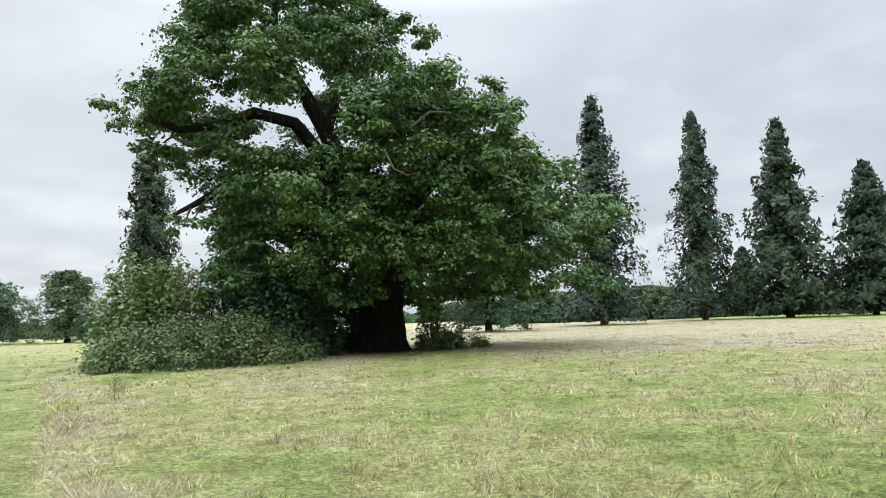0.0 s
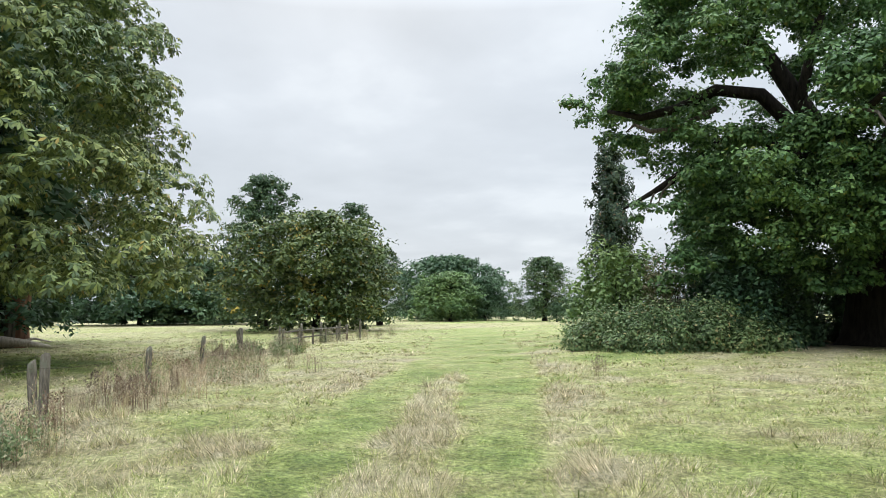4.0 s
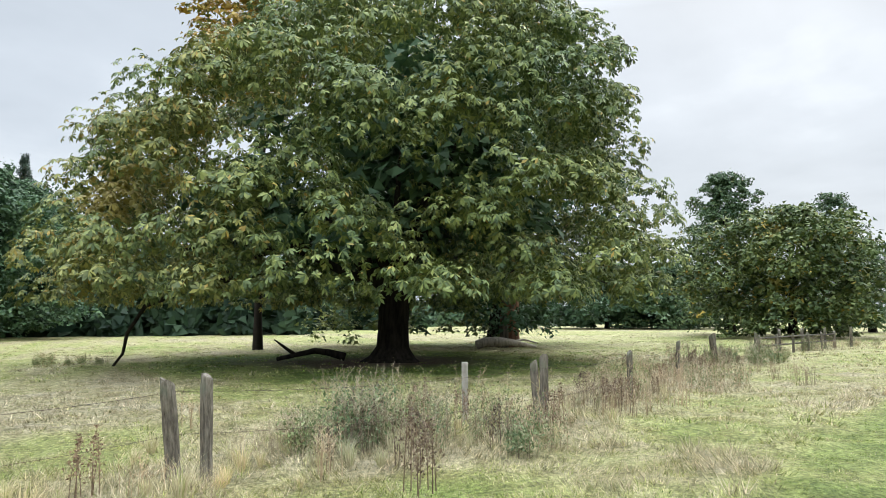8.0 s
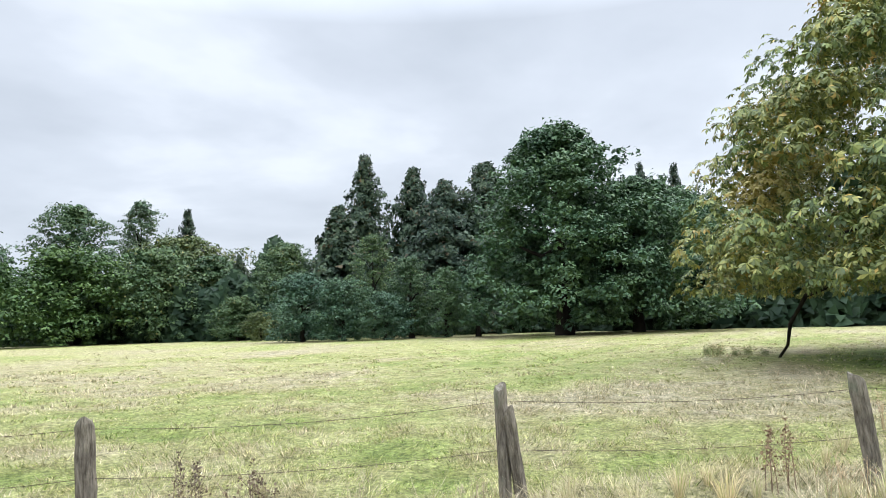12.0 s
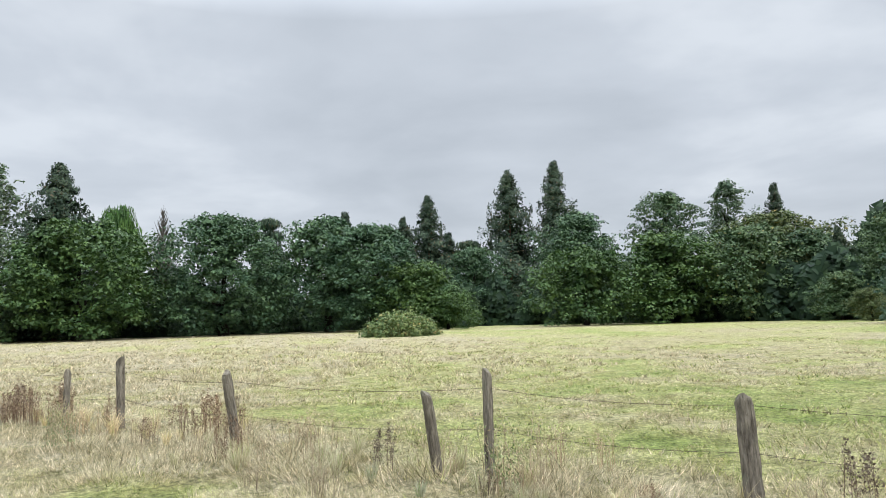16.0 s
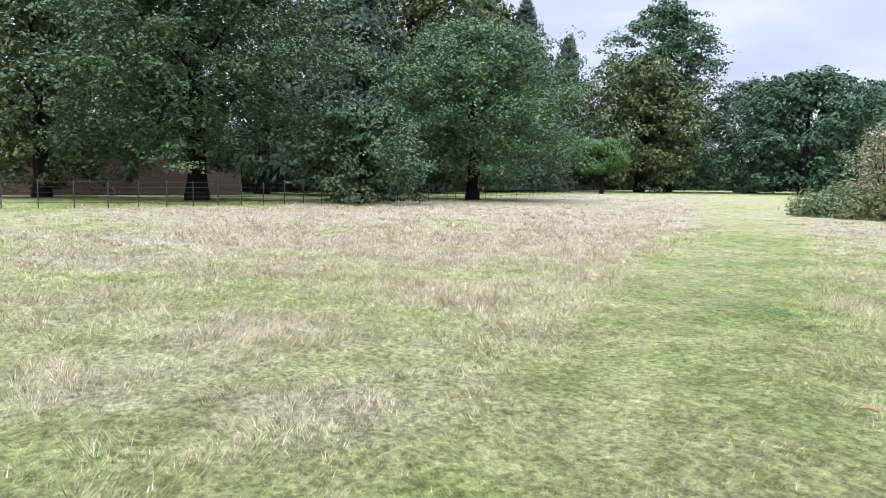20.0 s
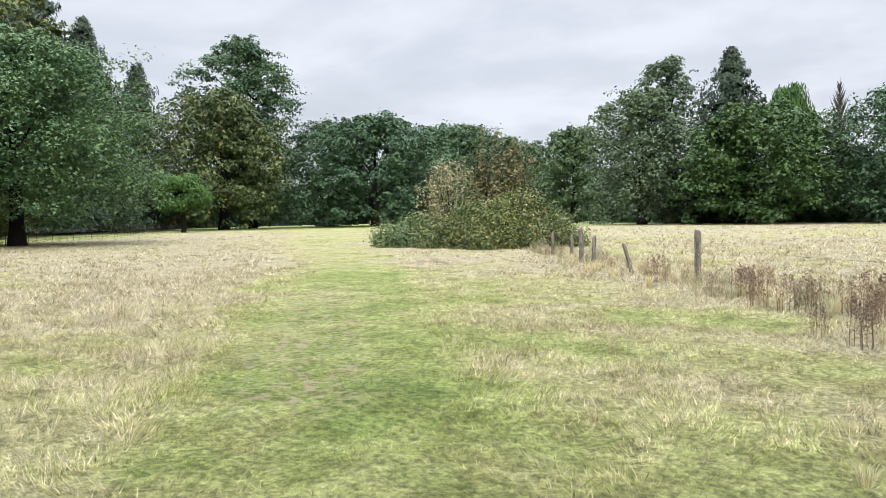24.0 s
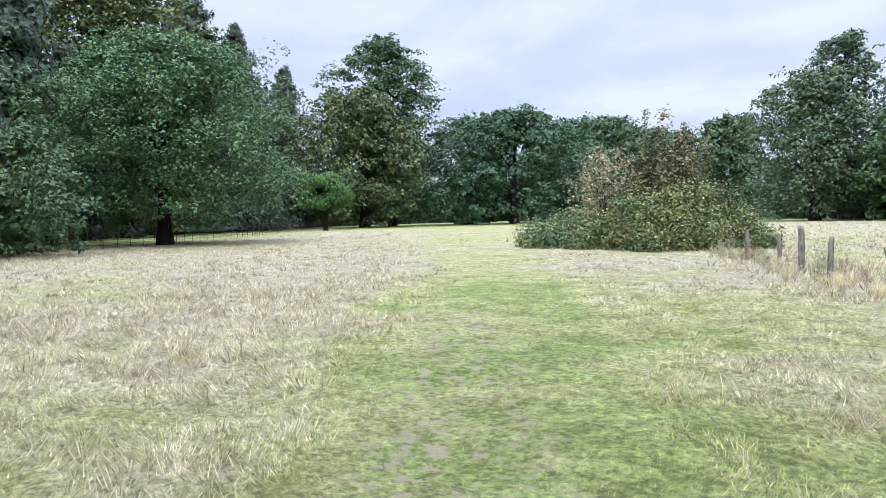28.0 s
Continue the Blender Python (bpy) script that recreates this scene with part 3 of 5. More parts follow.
def blades(rng, name, r0, r1, per_m2, width, label, tuft=14, grow=1.0, spread=0.12):
    """Grass between r0 and r1 metres from the walked line: a matted cover, and clumps that stand out of it."""
    lo, hi = -r1 * 1.15 - 2.0, r1 * 1.15 + 7.0
    area = (hi - lo) ** 2
    n = int(area * per_m2 / tuft)
    tx, ty = rng.uniform(lo, hi, n), rng.uniform(lo - 5, hi - 5, n)
    d = line_distance(tx, ty, WALK_LINE) * np.exp(rng.normal(0, 0.16, n))
    keep = (d >= r0) & (d < r1) & ~in_garden(tx - 8, ty) & (tx > -78 + 0.2 * ty)
    tx, ty = tx[keep], ty[keep]
    dry, tall, bare, shaded_litter, lane = meadow(tx, ty)
    keep = rng.random(len(tx)) > np.maximum(bare * 0.4, shaded_litter * 0.75)
    tx, ty, dry, tall, lane = tx[keep], ty[keep], dry[keep], tall[keep], lane[keep]
    m = len(tx)
    # clumps: tighter, taller, arching outwards, either bleached or dark green
    rank = rng.random(m) < 0.24 * (1 - 0.8 * lane)
    pale = rng.random(m) < np.clip(0.35 + dry, 0.1, 0.95)
    vigour = np.where(rank, rng.uniform(0.9, 1.6, m), rng.uniform(0.5, 0.9, m))
    dry = dry + rng.normal(0, 0.10, m) + np.where(rank, np.where(pale, 0.30, -0.28), 0.0)
    tight = np.where(rank, 0.62, 1.0)
    if r1 < 20:
        small = lattice(tx, ty, 0.17, 9) * (1 - 0.5 * lane)
        dry, vigour = dry + 0.20 * small, vigour * (1 + 0.45 * small)
    lean_way = 4.5 * lattice(tx, ty, 0.9, 5) + 2.5 * lattice(tx, ty, 4.0, 6)
    k = m * tuft
    rep = lambda v: np.repeat(v, tuft)
    off = rng.uniform(0, 2 * np.pi, k)
    rad = spread * np.sqrt(rng.random(k)) * grow * rep(tight)
    x, y = rep(tx) + np.cos(off) * rad, rep(ty) + np.sin(off) * rad
    h = rep(tall * vigour) * rng.uniform(0.5, 1.2, k) * (1.0 if r0 < 15 else 0.8)
    out = np.where(rep(rank), off + rng.normal(0, 0.5, k), rep(lean_way) + rng.normal(0, 0.75, k))
    # uncut grass lies over, mown turf stands short
    bend = (h * np.where(rep(rank), rng.uniform(0.2, 1.1, k), rng.uniform(0.7, 1.9, k)) + rng.uniform(0.01, 0.04, k)) * (0.5 + 0.5 * grow)
    dx, dy = np.cos(out), np.sin(out)
    turn_by = rng.uniform(0, np.pi, k)
    w = width * rng.uniform(0.6, 1.4, k) * grow
    wx, wy = np.cos(turn_by) * w, np.sin(turn_by) * w
    near = np.clip(1 - np.hypot(x, y) / 60, 0, 1)
    floor_z = near * (0.03 * wave(x, y, 1.9) + 0.02 * wave(y, x, 4.3) + 0.045 * (1 - rep(lane)) * np.clip(lattice(x, y, 0.42, 1), -0.6, 1)) - 0.04
    z0 = floor_z - 0.02
    # dead blades stand among the living ones, fewer where it is mown
    dead = rng.random(k) < 0.25 * (1 - 0.45 * rep(lane))
    shade = rep(dry) + rng.normal(0, 0.09, k) + np.where(dead, 0.50, -0.08)
    v = np.stack([x - wx, y - wy, z0, x + wx, y + wy, z0, x + dx * bend * 0.75, y + dy * bend * 0.75, floor_z + h * 0.9], 1).reshape(-1, 3)
    f = (np.arange(k) * 3)[:, None] + [[0, 1, 2]]
    dv = np.repeat(shade, 3)
    return tagged(new(name, fast_mesh(name, v, f, BLADE, dry=dv)), label, "grass", kind="stuff")


rng = np.random.default_rng(11)
blades(rng, "meadow_grass", 0.0, 6.0, 1950, 0.0038, "tufts of green and straw meadow grass", 10, 1.0, 0.09)
blades(rng, "meadow_grass_beside", 6.0, 10.5, 860, 0.0058, "tufts of green and straw meadow grass", 10, 1.0, 0.11)
blades(rng, "meadow_grass_beyond", 10.5, 19.0, 260, 0.0105, "tufted green and straw meadow grass", 9, 1.0, 0.13)
blades(rng, "meadow_grass_far", 19.0, 42.0, 52, 0.022, "distant tufted meadow grass", 7, 1.0, 0.20)
blades(rng, "meadow_grass_distant", 42.0, 100.0, 4.4, 0.055, "distant tufted meadow grass", 5, 1.0, 0.4)


# ---- trees ----
def trunk_mesh(name, h, r, mat, seed, limbs=7, crown_r=1.0, start=0.3, rise=0.5):
    """A tapered trunk with limbs, for a tree h high."""
    rng = np.random.default_rng(seed)
    lean = rng.normal(0, 0.02, 2) * h
    zs = np.array([-0.1, 0.02 * h, 0.08 * h, 0.2 * h, 0.4 * h, 0.62 * h, 0.85 * h])
    rs = r * np.array([1.6, 1.25, 1.0, 0.85, 0.62, 0.36, 0.1])
    lines = [[(lean[0] * (z / h) ** 2, lean[1] * (z / h) ** 2, z, q) for z, q in zip(zs, rs)]]
    for i in range(limbs):
        a, z = 2.4 * i + rng.uniform(0, 1), h * rng.uniform(start, 0.7)
        ln = crown_r * rng.uniform(0.5, 0.85) * (1 - 0.4 * z / h)
        r0 = r * 0.42 * (1 - 0.6 * z / h)
        c, s = math.cos(a), math.sin(a)
        lines.append([(c * ln * k, s * ln * k, z + ln * rise * k ** 1.3 + 0.1 * ln * rng.normal(), r0 * (1 - 0.85 * k)) for k in (0, 0.3, 0.6, 1.0)])
    return tubes(name, lines, mat, 7, 0.12, seed)


def crown_broad(seed, squat=0.4, blobs=74, per=175, leaf=0.068, skirt=0.03, blob_r=(0.20, 0.36), aspect=2.2, foot=0.84, peak=2.0):
    """A broadleaf crown (radius 1, as high as its aspect): billows of leafy sprays with gaps, almost down to the ground."""
    rng = np.random.default_rng(seed)
    c, n, size = [], [], []
    lop = rng.uniform(0, 6.28)
    for i in range(blobs):
        u = skirt + (1 - skirt) * ((i + rng.random()) / blobs) ** 0.92
        wide = math.sqrt(max(0.0, 1 - ((u - squat) / (1 - squat)) ** peak)) if u > squat else foot + (1 - foot) * math.sin((u - skirt) / (squat - skirt) * 1.57)
        a = 2.4 * i + rng.normal(0, 0.3)
        br = rng.uniform(*blob_r) * (0.75 if u > 0.8 else 1.0) * min(1.0, 0.55 + 0.3 * aspect)
        reach = max(0.0, wide * (1 + 0.13 * math.cos(a - lop) + 0.08 * math.cos(3 * a + lop)) * rng.uniform(0.74, 1.08) - br * 0.6)
        inside = i % 4 == 3
        if inside:
            reach *= 0.45
        q = np.array([math.cos(a) * reach, math.sin(a) * reach, min(u * aspect, aspect - br * 0.8)])
        d = unit(rng.normal(0, 1, (per, 3)))
        d[:, 2] = np.where(d[:, 2] < -0.15, -d[:, 2], d[:, 2])
        # each billow is a handful of flat-bottomed sprays
        spray = np.clip(rng.normal(0, 0.48, (7, 3)), -0.85, 0.85) * br * np.array([1.15, 1.15, 0.75])
        own = rng.integers(0, 7, per)
        fat = rng.uniform(0.40, 0.70, 7)[own][:, None] * br
        c.append(q + spray[own] + d * fat * np.where(rng.random((per, 1)) < 0.14, rng.uniform(1.0, 1.45, (per, 1)), rng.uniform(0.45, 1.08, (per, 1)) ** 0.6) * np.array([1, 1, 0.8]))
        n.append(d + np.array([0, 0, 0.5]))
        size.append(np.full(per, leaf * (1.45 if inside else 1.0)))
    c, n, size = np.concatenate(c), np.concatenate(n), np.concatenate(size)
    c[:, 2] = np.clip(c[:, 2], 0.03, None)
    v, f = leaf_tris(rng, c, n, size, 0.8, 0.3)
    return v / np.array([1, 1, aspect]), f


def crown_conifer(seed, aspect=4.0, boughs=92, per=130, leaf=0.100, power=0.66, foot=0.04, ragged=0.36, hang=0.075):
    """A tall conifer crown (radius 1, height 1): drooping boughs round a spire, uneven in length, with gaps."""
    rng = np.random.default_rng(seed)
    c, n, size = [], [], []
    for i in range(boughs):
        u = foot + (0.985 - foot) * ((i + rng.random() * 0.8) / boughs) ** 0.95
        a = 2.4 * i + rng.normal(0, 0.5)
        ln = max(0.03, ((1 - u) / (1 - foot)) ** power * 1.12 * rng.uniform(1 - ragged, 1.08))
        # a bough is a few hanging tufts strung along it
        tuft = rng.integers(0, 7, (per, 1)) / 6.0
        own = rng.normal(0, 0.10, 7)[(tuft[:, 0] * 6).astype(int)][:, None]
        k = np.clip(0.12 + 0.88 * tuft + rng.normal(0, 0.05, (per, 1)), 0, 1.03)
        side = (own + rng.normal(0, 0.085, (per, 1))) * (0.25 + 0.75 * ln)
        ca, sa = math.cos(a), math.sin(a)
        r = k * ln
        p = np.concatenate([ca * r - sa * side, sa * r + ca * side, u - hang * k ** 1.2 * (0.3 + ln) + 0.022 * k ** 4 + rng.normal(0, 0.016, (per, 1)) * (0.4 + ln)], 1)
        c.append(p)
        n.append(np.concatenate([ca - sa * side, sa + ca * side, np.full((per, 1), 0.7)], 1))
        size.append(np.full(per, leaf * (0.4 + 0.6 * min(1.0, 1.6 * ln))))
    # the shaded heart round the stem
    u, a, k = rng.random(1400) ** 1.2 * 0.92 + 0.04, rng.uniform(0, 6.28, 1400), rng.uniform(0.1, 0.75, 1400)
    k = k * (1 - u) ** power
    c.append(np.column_stack([np.cos(a) * k, np.sin(a) * k, u]))
    n.append(np.column_stack([np.cos(a), np.sin(a), np.full(1400, 0.5)]))
    size.append(np.full(1400, leaf))
    c, n = np.concatenate(c), np.concatenate(n)
    c[:, 2] = np.clip(c[:, 2], 0.02, 0.998)
    v, f = leaf_tris(rng, c * np.array([1, 1, aspect]), n, np.concatenate(size), 0.6, 0.6)
    return v / np.array([1, 1, aspect]), f


def crown_layers(seed, layers=6, per=170, leaf=0.075, umbrella=False):
    """Flat plates of foliage: a cedar, or an umbrella pine's single dome."""
    rng = np.random.default_rng(seed)
    c, n = [], []
    for i in range(layers):
        for j in range(5):
            u = (0.45 + 0.5 * i / (layers - 1)) if not umbrella else 0.45 + 0.45 * rng.random()
            a = rng.uniform(0, 6.28)
            wide = (1 - 0.75 * ((u - 0.45) / 0.55) ** 1.5) if not umbrella else math.sqrt(max(0.05, 1 - ((u - 0.5) / 0.5) ** 2))
            q = np.array([math.cos(a), math.sin(a), 0]) * wide * rng.uniform(0.3, 0.72) + np.array([0, 0, u])
            d = unit(rng.normal(0, 1, (per, 3)))
            c.append(q + d * rng.uniform(0.2, 1, (per, 1)) ** 0.5 * np.array([0.36, 0.36, 0.05 if not umbrella else 0.12]))
            n.append(d + np.array([0, 0, 0.8]))
    c, n = np.concatenate(c), np.concatenate(n)
    return leaf_quads(rng, c, n, np.full(len(c), leaf), 0.5, 0.1)


def twigs_bare(seed):
    rng = np.random.default_rng(seed)
    lines = [[(0, 0, 0, 0.05), (0.01, 0, 0.4, 0.04), (0.0, 0.02, 0.8, 0.02), (0, 0, 1.0, 0.005)]]
    for i in range(240):
        a, z = 2.4 * i, rng.uniform(0.3, 0.95)
        ln = (1.05 - z) * rng.uniform(0.7, 1.4)
        c, s = math.cos(a), math.sin(a)
        lines.append([(c * ln * k * 0.9, s * ln * k * 0.9, min(1.0, z + 0.34 * k ** 1.2 * ln), 0.012 * (1.05 - k)) for k in (0, 0.5, 1.0)])
    return lines


SHAPES = {}
# each crown is grown for the tree's own proportion q of height to radius
FORM = {
    "broad": [lambda q: crown_broad(21, 0.42, 90, 200, 0.050, aspect=q), lambda q: crown_broad(22, 0.36, 90, 200, 0.050, aspect=q, peak=1.6), lambda q: crown_broad(23, 0.48, 88, 200, 0.050, aspect=q)],
    "grand": [lambda q: crown_broad(24, 0.40, 165, 170, 0.041, 0.03, (0.13, 0.27), q), lambda q: crown_broad(25, 0.36, 165, 170, 0.041, 0.05, (0.13, 0.27), q, peak=1.7)],
    "far": [lambda q: crown_broad(27, 0.40, 84, 160, 0.056, 0.02, aspect=q, foot=0.95), lambda q: crown_broad(28, 0.36, 84, 160, 0.056, 0.02, aspect=q, foot=0.95, peak=1.7)],
    "aloft": [lambda q: crown_broad(36, 0.80, 64, 150, 0.058, 0.60, aspect=q, foot=0.5)],
    "vast": [lambda q: crown_broad(34, 0.38, 150, 190, 0.036, 0.02, (0.13, 0.26), q, 0.95), lambda q: crown_broad(35, 0.36, 150, 190, 0.036, 0.02, (0.13, 0.26), q, 0.95, 1.7)],
    "dome": [lambda q: crown_broad(29, 0.16, 250, 190, 0.038, 0.06, (0.12, 0.24), q, 0.97, 1.35)],
    "lifted": [lambda q: crown_broad(26, 0.38, 220, 400, 0.0235, 0.13, (0.15, 0.28), q, 0.9)],
    "round": [lambda q: crown_broad(31, 0.34, 86, 180, 0.054, 0.03, aspect=q), lambda q: crown_broad(32, 0.40, 86, 180, 0.054, 0.03, aspect=q, peak=1.6), lambda q: crown_broad(33, 0.30, 82, 180, 0.054, 0.03, aspect=q)],
    "conifer": [lambda q: crown_conifer(41, q), lambda q: crown_conifer(42, q, 90, 132, 0.102, 0.60, 0.04, 0.4), lambda q: crown_conifer(43, q, 96, 126, 0.102, 0.76, 0.05, 0.36)],
    "spire": [lambda q: crown_conifer(45, q, 110, 170, 0.070, 0.62, 0.04, 0.34), lambda q: crown_conifer(46, q, 110, 170, 0.070, 0.74, 0.05, 0.34)],
    "cypress": [lambda q: crown_conifer(44, q, 120, 170, 0.125, 0.3, 0.03, 0.35, 0.03)],
    "cedar": [lambda q: crown_layers(51)],
    "pine": [lambda q: crown_layers(52, 9, 240, 0.075, True)],
    "shrub": [lambda q: crown_broad(61, 0.30, 56, 240, 0.052, 0.02, aspect=q), lambda q: crown_broad(62, 0.4, 56, 240, 0.052, 0.02, aspect=q)],
}
SAY = {
    "dark": "dark green", "mid": "mid-green", "light": "mid-green", "pale": "pale grey-green", "fresh": "fresh green", "chestfar": "dark green, partly yellowed", "olive": "olive green turning yellow", "bluish": "blue-green",
    "deep": "deep green", "hawthorn": "brown-green", "turnbramble": "turning green", "chest": "dark green", "chestlow": "green and yellow", "autumn": "orange and yellow autumn", "needle": "dark", "pine": "bright green", "bramble": "tangled green",
}
KINDS = {
    "broad": ("broadleaf_tree", "{} broadleaf tree with a full uneven crown", "tree"), "round": ("round_tree", "{} low round-crowned tree by the meadow", "tree"),
    "far": ("distant_tree", "{} distant broadleaf tree at the end of the park", "tree"),
    "aloft": ("autumn_tree", "{} tree rising behind the horse chestnut", "tree"),
    "vast": ("distant_tree", "{} broad distant tree at the edge of the wood", "tree"),
    "dome": ("beech_tree", "{} tall dense dome of foliage down to the grass", "tree"),
    "lifted": ("parkland_tree", "{} large tree with a lifted crown behind the railing", "tree"),
    "grand": ("parkland_tree", "{} large parkland tree with a deep full crown", "tree"),
    "conifer": ("giant_conifer", "{} tall conifer with drooping boughs and a spire", "conifer"), "cypress": ("columnar_conifer", "{} columnar conifer with dense foliage", "conifer"),
    "spire": ("giant_conifer", "{} towering broad conifer with drooping boughs", "conifer"),
    "cedar": ("cedar_tree", "{} cedar with flat spreading plates of foliage", "cedar"), "pine": ("umbrella_pine", "{} pine with a domed crown on a bare trunk", "pine"),
    "shrub": ("shrub", "{} leafy shrub at the edge of the meadow", "shrub"),
}
tally = {}


def wood_tree(kind, x, y, h, r, leaf=""):
    """One tree or shrub of the park and wood, standing at x, y, with its height and crown radius."""
    k = tally[kind] = tally.get(kind, -1) + 1
    if kind in ("broad", "round"):
        r *= 1.22
        if math.hypot(x, y) > 128:
            kind = "vast" if r > 11 else "far"
            k = tally[kind] = tally.get(kind, -1) + 1
        elif r > 9.8:
            kind = "grand"
            k = tally[kind] = tally.get(kind, -1) + 1
    if kind == "conifer" and r > 8.5:
        kind = "spire"
        k = tally[kind] = tally.get(kind, -1) + 1
    if kind == "bare":
        root = tagged(new("bare_tree"), "pale nearly leafless tree with fine upright twigs", "tree")
        tagged(part("twig_growth", tubes("twig_growth", twigs_bare(80 + k % 2), BARK_GREY, 4), None, root), kind="stuff")
        root.matrix_basis = pose(x, y, 0, 0, 0, 40 * k) @ Matrix.Diagonal((r, r, h, 1))
        return root
    leaf = leaf or {"conifer": "needle", "spire": "needle", "cypress": "needle", "cedar": "needle", "pine": "pine"}[kind]
    form = k % len(FORM[kind])
    name, text, cat = KINDS[kind]
    q = 1.3 ** round(math.log(h / r) / math.log(1.3))
    if (kind, form, q) not in SHAPES:
        SHAPES[kind, form, q] = FORM[kind][form](q)
    if (kind, form, q, leaf) not in SHAPES:
        SHAPES[kind, form, q, leaf] = fast_mesh(name + "_crown", *SHAPES[kind, form, q], LEAF[leaf])
    if kind not in SHAPES:
        tall = kind in ("conifer", "spire", "cypress")
        SHAPES[kind] = trunk_mesh(name + "_trunk", 1.0, 0.025 if tall else 0.045, BARK_RED if tall else BARK, 90, 0 if tall else 8, 0.5, 0.25 if kind != "pine" else 0.4)
    root = tagged(new(name), text.format(SAY[leaf]), cat)
    root.location = (x, y, 0)
    crown = part("crown", SHAPES[kind, form, q, leaf], None, root)
    crown.matrix_basis = pose(0, 0, 0, 0, 0, 67 * k + 11 * form) @ Matrix.Diagonal((r, r, h, 1))
    t = part("trunk", SHAPES[kind], None, root)
    wide = max(min(h * 0.8, (1.0 if kind == "aloft" else 2.2) * r), 0.5)
    t.matrix_basis = pose(0, 0, 0, 0, 0, 31 * k) @ Matrix.Diagonal((wide, wide, h, 1))
    return root


wood_tree("cypress", -26.1, 75.7, 20.0, 3.3)
wood_tree("conifer", 21.8, 75.0, 25.5, 5.8)
wood_tree("broad", 8.2, 65.6, 8.8, 3.7, "dark")
wood_tree("conifer", 35.5, 80.7, 25.2, 5.2)
wood_tree("conifer", 43.5, 76.7, 23.0, 6.5)
wood_tree("conifer", 50.4, 72.3, 16.9, 5.4)
wood_tree("round", 37.0, 98.4, 4.5, 3.5, "mid")
wood_tree("conifer", 50.2, 100.3, 10.2, 4.1)
wood_tree("round", 56.7, 92.1, 4.2, 3.5, "mid")
wood_tree("round", 50.2, 109.1, 3.5, 4.3, "dark")
wood_tree("broad", 50.3, 162.5, 4.0, 8.2, "dark")
wood_tree("broad", 33.9, 166.7, 6.0, 9.5, "mid")
wood_tree("cedar", 46.6, 132.2, 6.0, 5.0)
wood_tree("round", -43.0, 94.7, 9.2, 3.8, "mid")
wood_tree("shrub", -37.8, 87.1, 2.6, 1.2, "dark")
wood_tree("round", -70.7, 176.3, 4.8, 4.9, "mid")
wood_tree("round", -83.4, 159.5, 2.1, 6.5, "mid")
wood_tree("round", -62.7, 100.0, 10.4, 8.3, "dark")
wood_tree("round", -56.4, 90.4, 7.2, 4.6, "fresh")
wood_tree("round", -54.6, 97.8, 6.8, 3.4, "dark")
wood_tree("grand", -49.6, 46.5, 14.3, 4.8, "mid")
wood_tree("grand", -40.7, 44.1, 9.6, 7.4, "chestfar")
wood_tree("broad", -49.8, 60.0, 13.3, 3.0, "mid")
wood_tree("round", -50.1, 64.9, 8.9, 2.6, "mid")
wood_tree("round", -77.7, 62.9, 8.5, 7.2, "mid")
wood_tree("round", -86.7, 59.2, 9.0, 9.3, "dark")
wood_tree("round", -85.8, 69.8, 8.4, 4.0, "mid")
wood_tree("grand", -39.5, 12.3, 20.2, 6.1, "chest")
wood_tree("aloft", -38.5, 4.6, 21.0, 4.6, "autumn")
wood_tree("grand", -38.4, 18.6, 18.9, 6.7, "dark")
wood_tree("round", -190.1, 14.8, 4.4, 10.7, "mid")
wood_tree("round", -187.0, 37.5, 5.2, 10.7, "mid")
wood_tree("round", -179.8, 63.4, 3.9, 9.1, "dark")
wood_tree("round", -180.1, 16.5, 3.5, 11.5, "mid")
wood_tree("round", -177.4, 35.0, 1.4, 10.1, "mid")
wood_tree("dome", -63.5, -21.0, 19.2, 9.3, "dark")
wood_tree("dome", -69.1, -15.6, 14.5, 8.4, "dark")
wood_tree("conifer", -81.0, -36.3, 21.7, 9.4)
wood_tree("conifer", -96.7, -20.5, 22.4, 4.2)
wood_tree("conifer", -97.5, -16.2, 22.0, 3.7)
wood_tree("conifer", -76.1, -39.7, 19.0, 9.7)
wood_tree("conifer", -80.3, -46.5, 22.2, 7.0)
wood_tree("conifer", -79.4, -53.5, 24.9, 6.1)
wood_tree("conifer", -71.7, -52.3, 16.6, 7.8)
wood_tree("broad", -75.2, -63.9, 12.6, 4.3, "mid")
wood_tree("conifer", -72.6, -69.8, 11.5, 3.3)
wood_tree("shrub", -64.1, -42.3, 11.1, 3.0, "mid")
wood_tree("shrub", -62.7, -36.9, 8.2, 2.8, "mid")
wood_tree("shrub", -57.2, -46.4, 6.7, 4.1, "bluish")
wood_tree("shrub", -64.1, -30.1, 7.3, 2.7, "bluish")
wood_tree("shrub", -63.6, -33.3, 6.9, 2.8, "dark")
wood_tree("shrub", -57.3, -41.4, 5.9, 3.4, "bluish")
wood_tree("shrub", -58.8, -37.5, 4.5, 3.0, "bluish")
wood_tree("round", -74.9, -84.1, 15.1, 8.1, "olive")
wood_tree("round", -73.6, -75.8, 11.6, 4.6, "mid")
wood_tree("shrub", -67.4, -65.1, 5.5, 3.7, "mid")
wood_tree("shrub", -63.4, -57.6, 3.3, 2.2, "olive")
wood_tree("broad", -81.8, -13.1, 15.4, 5.3, "dark")
wood_tree("broad", -100.0, -12.9, 15.9, 4.8, "dark")
wood_tree("broad", -56.9, -108.5, 18.8, 7.3, "dark")
wood_tree("round", -48.3, -90.4, 10.7, 6.1, "light")
wood_tree("round", -45.7, -130.6, 15.1, 5.5, "dark")
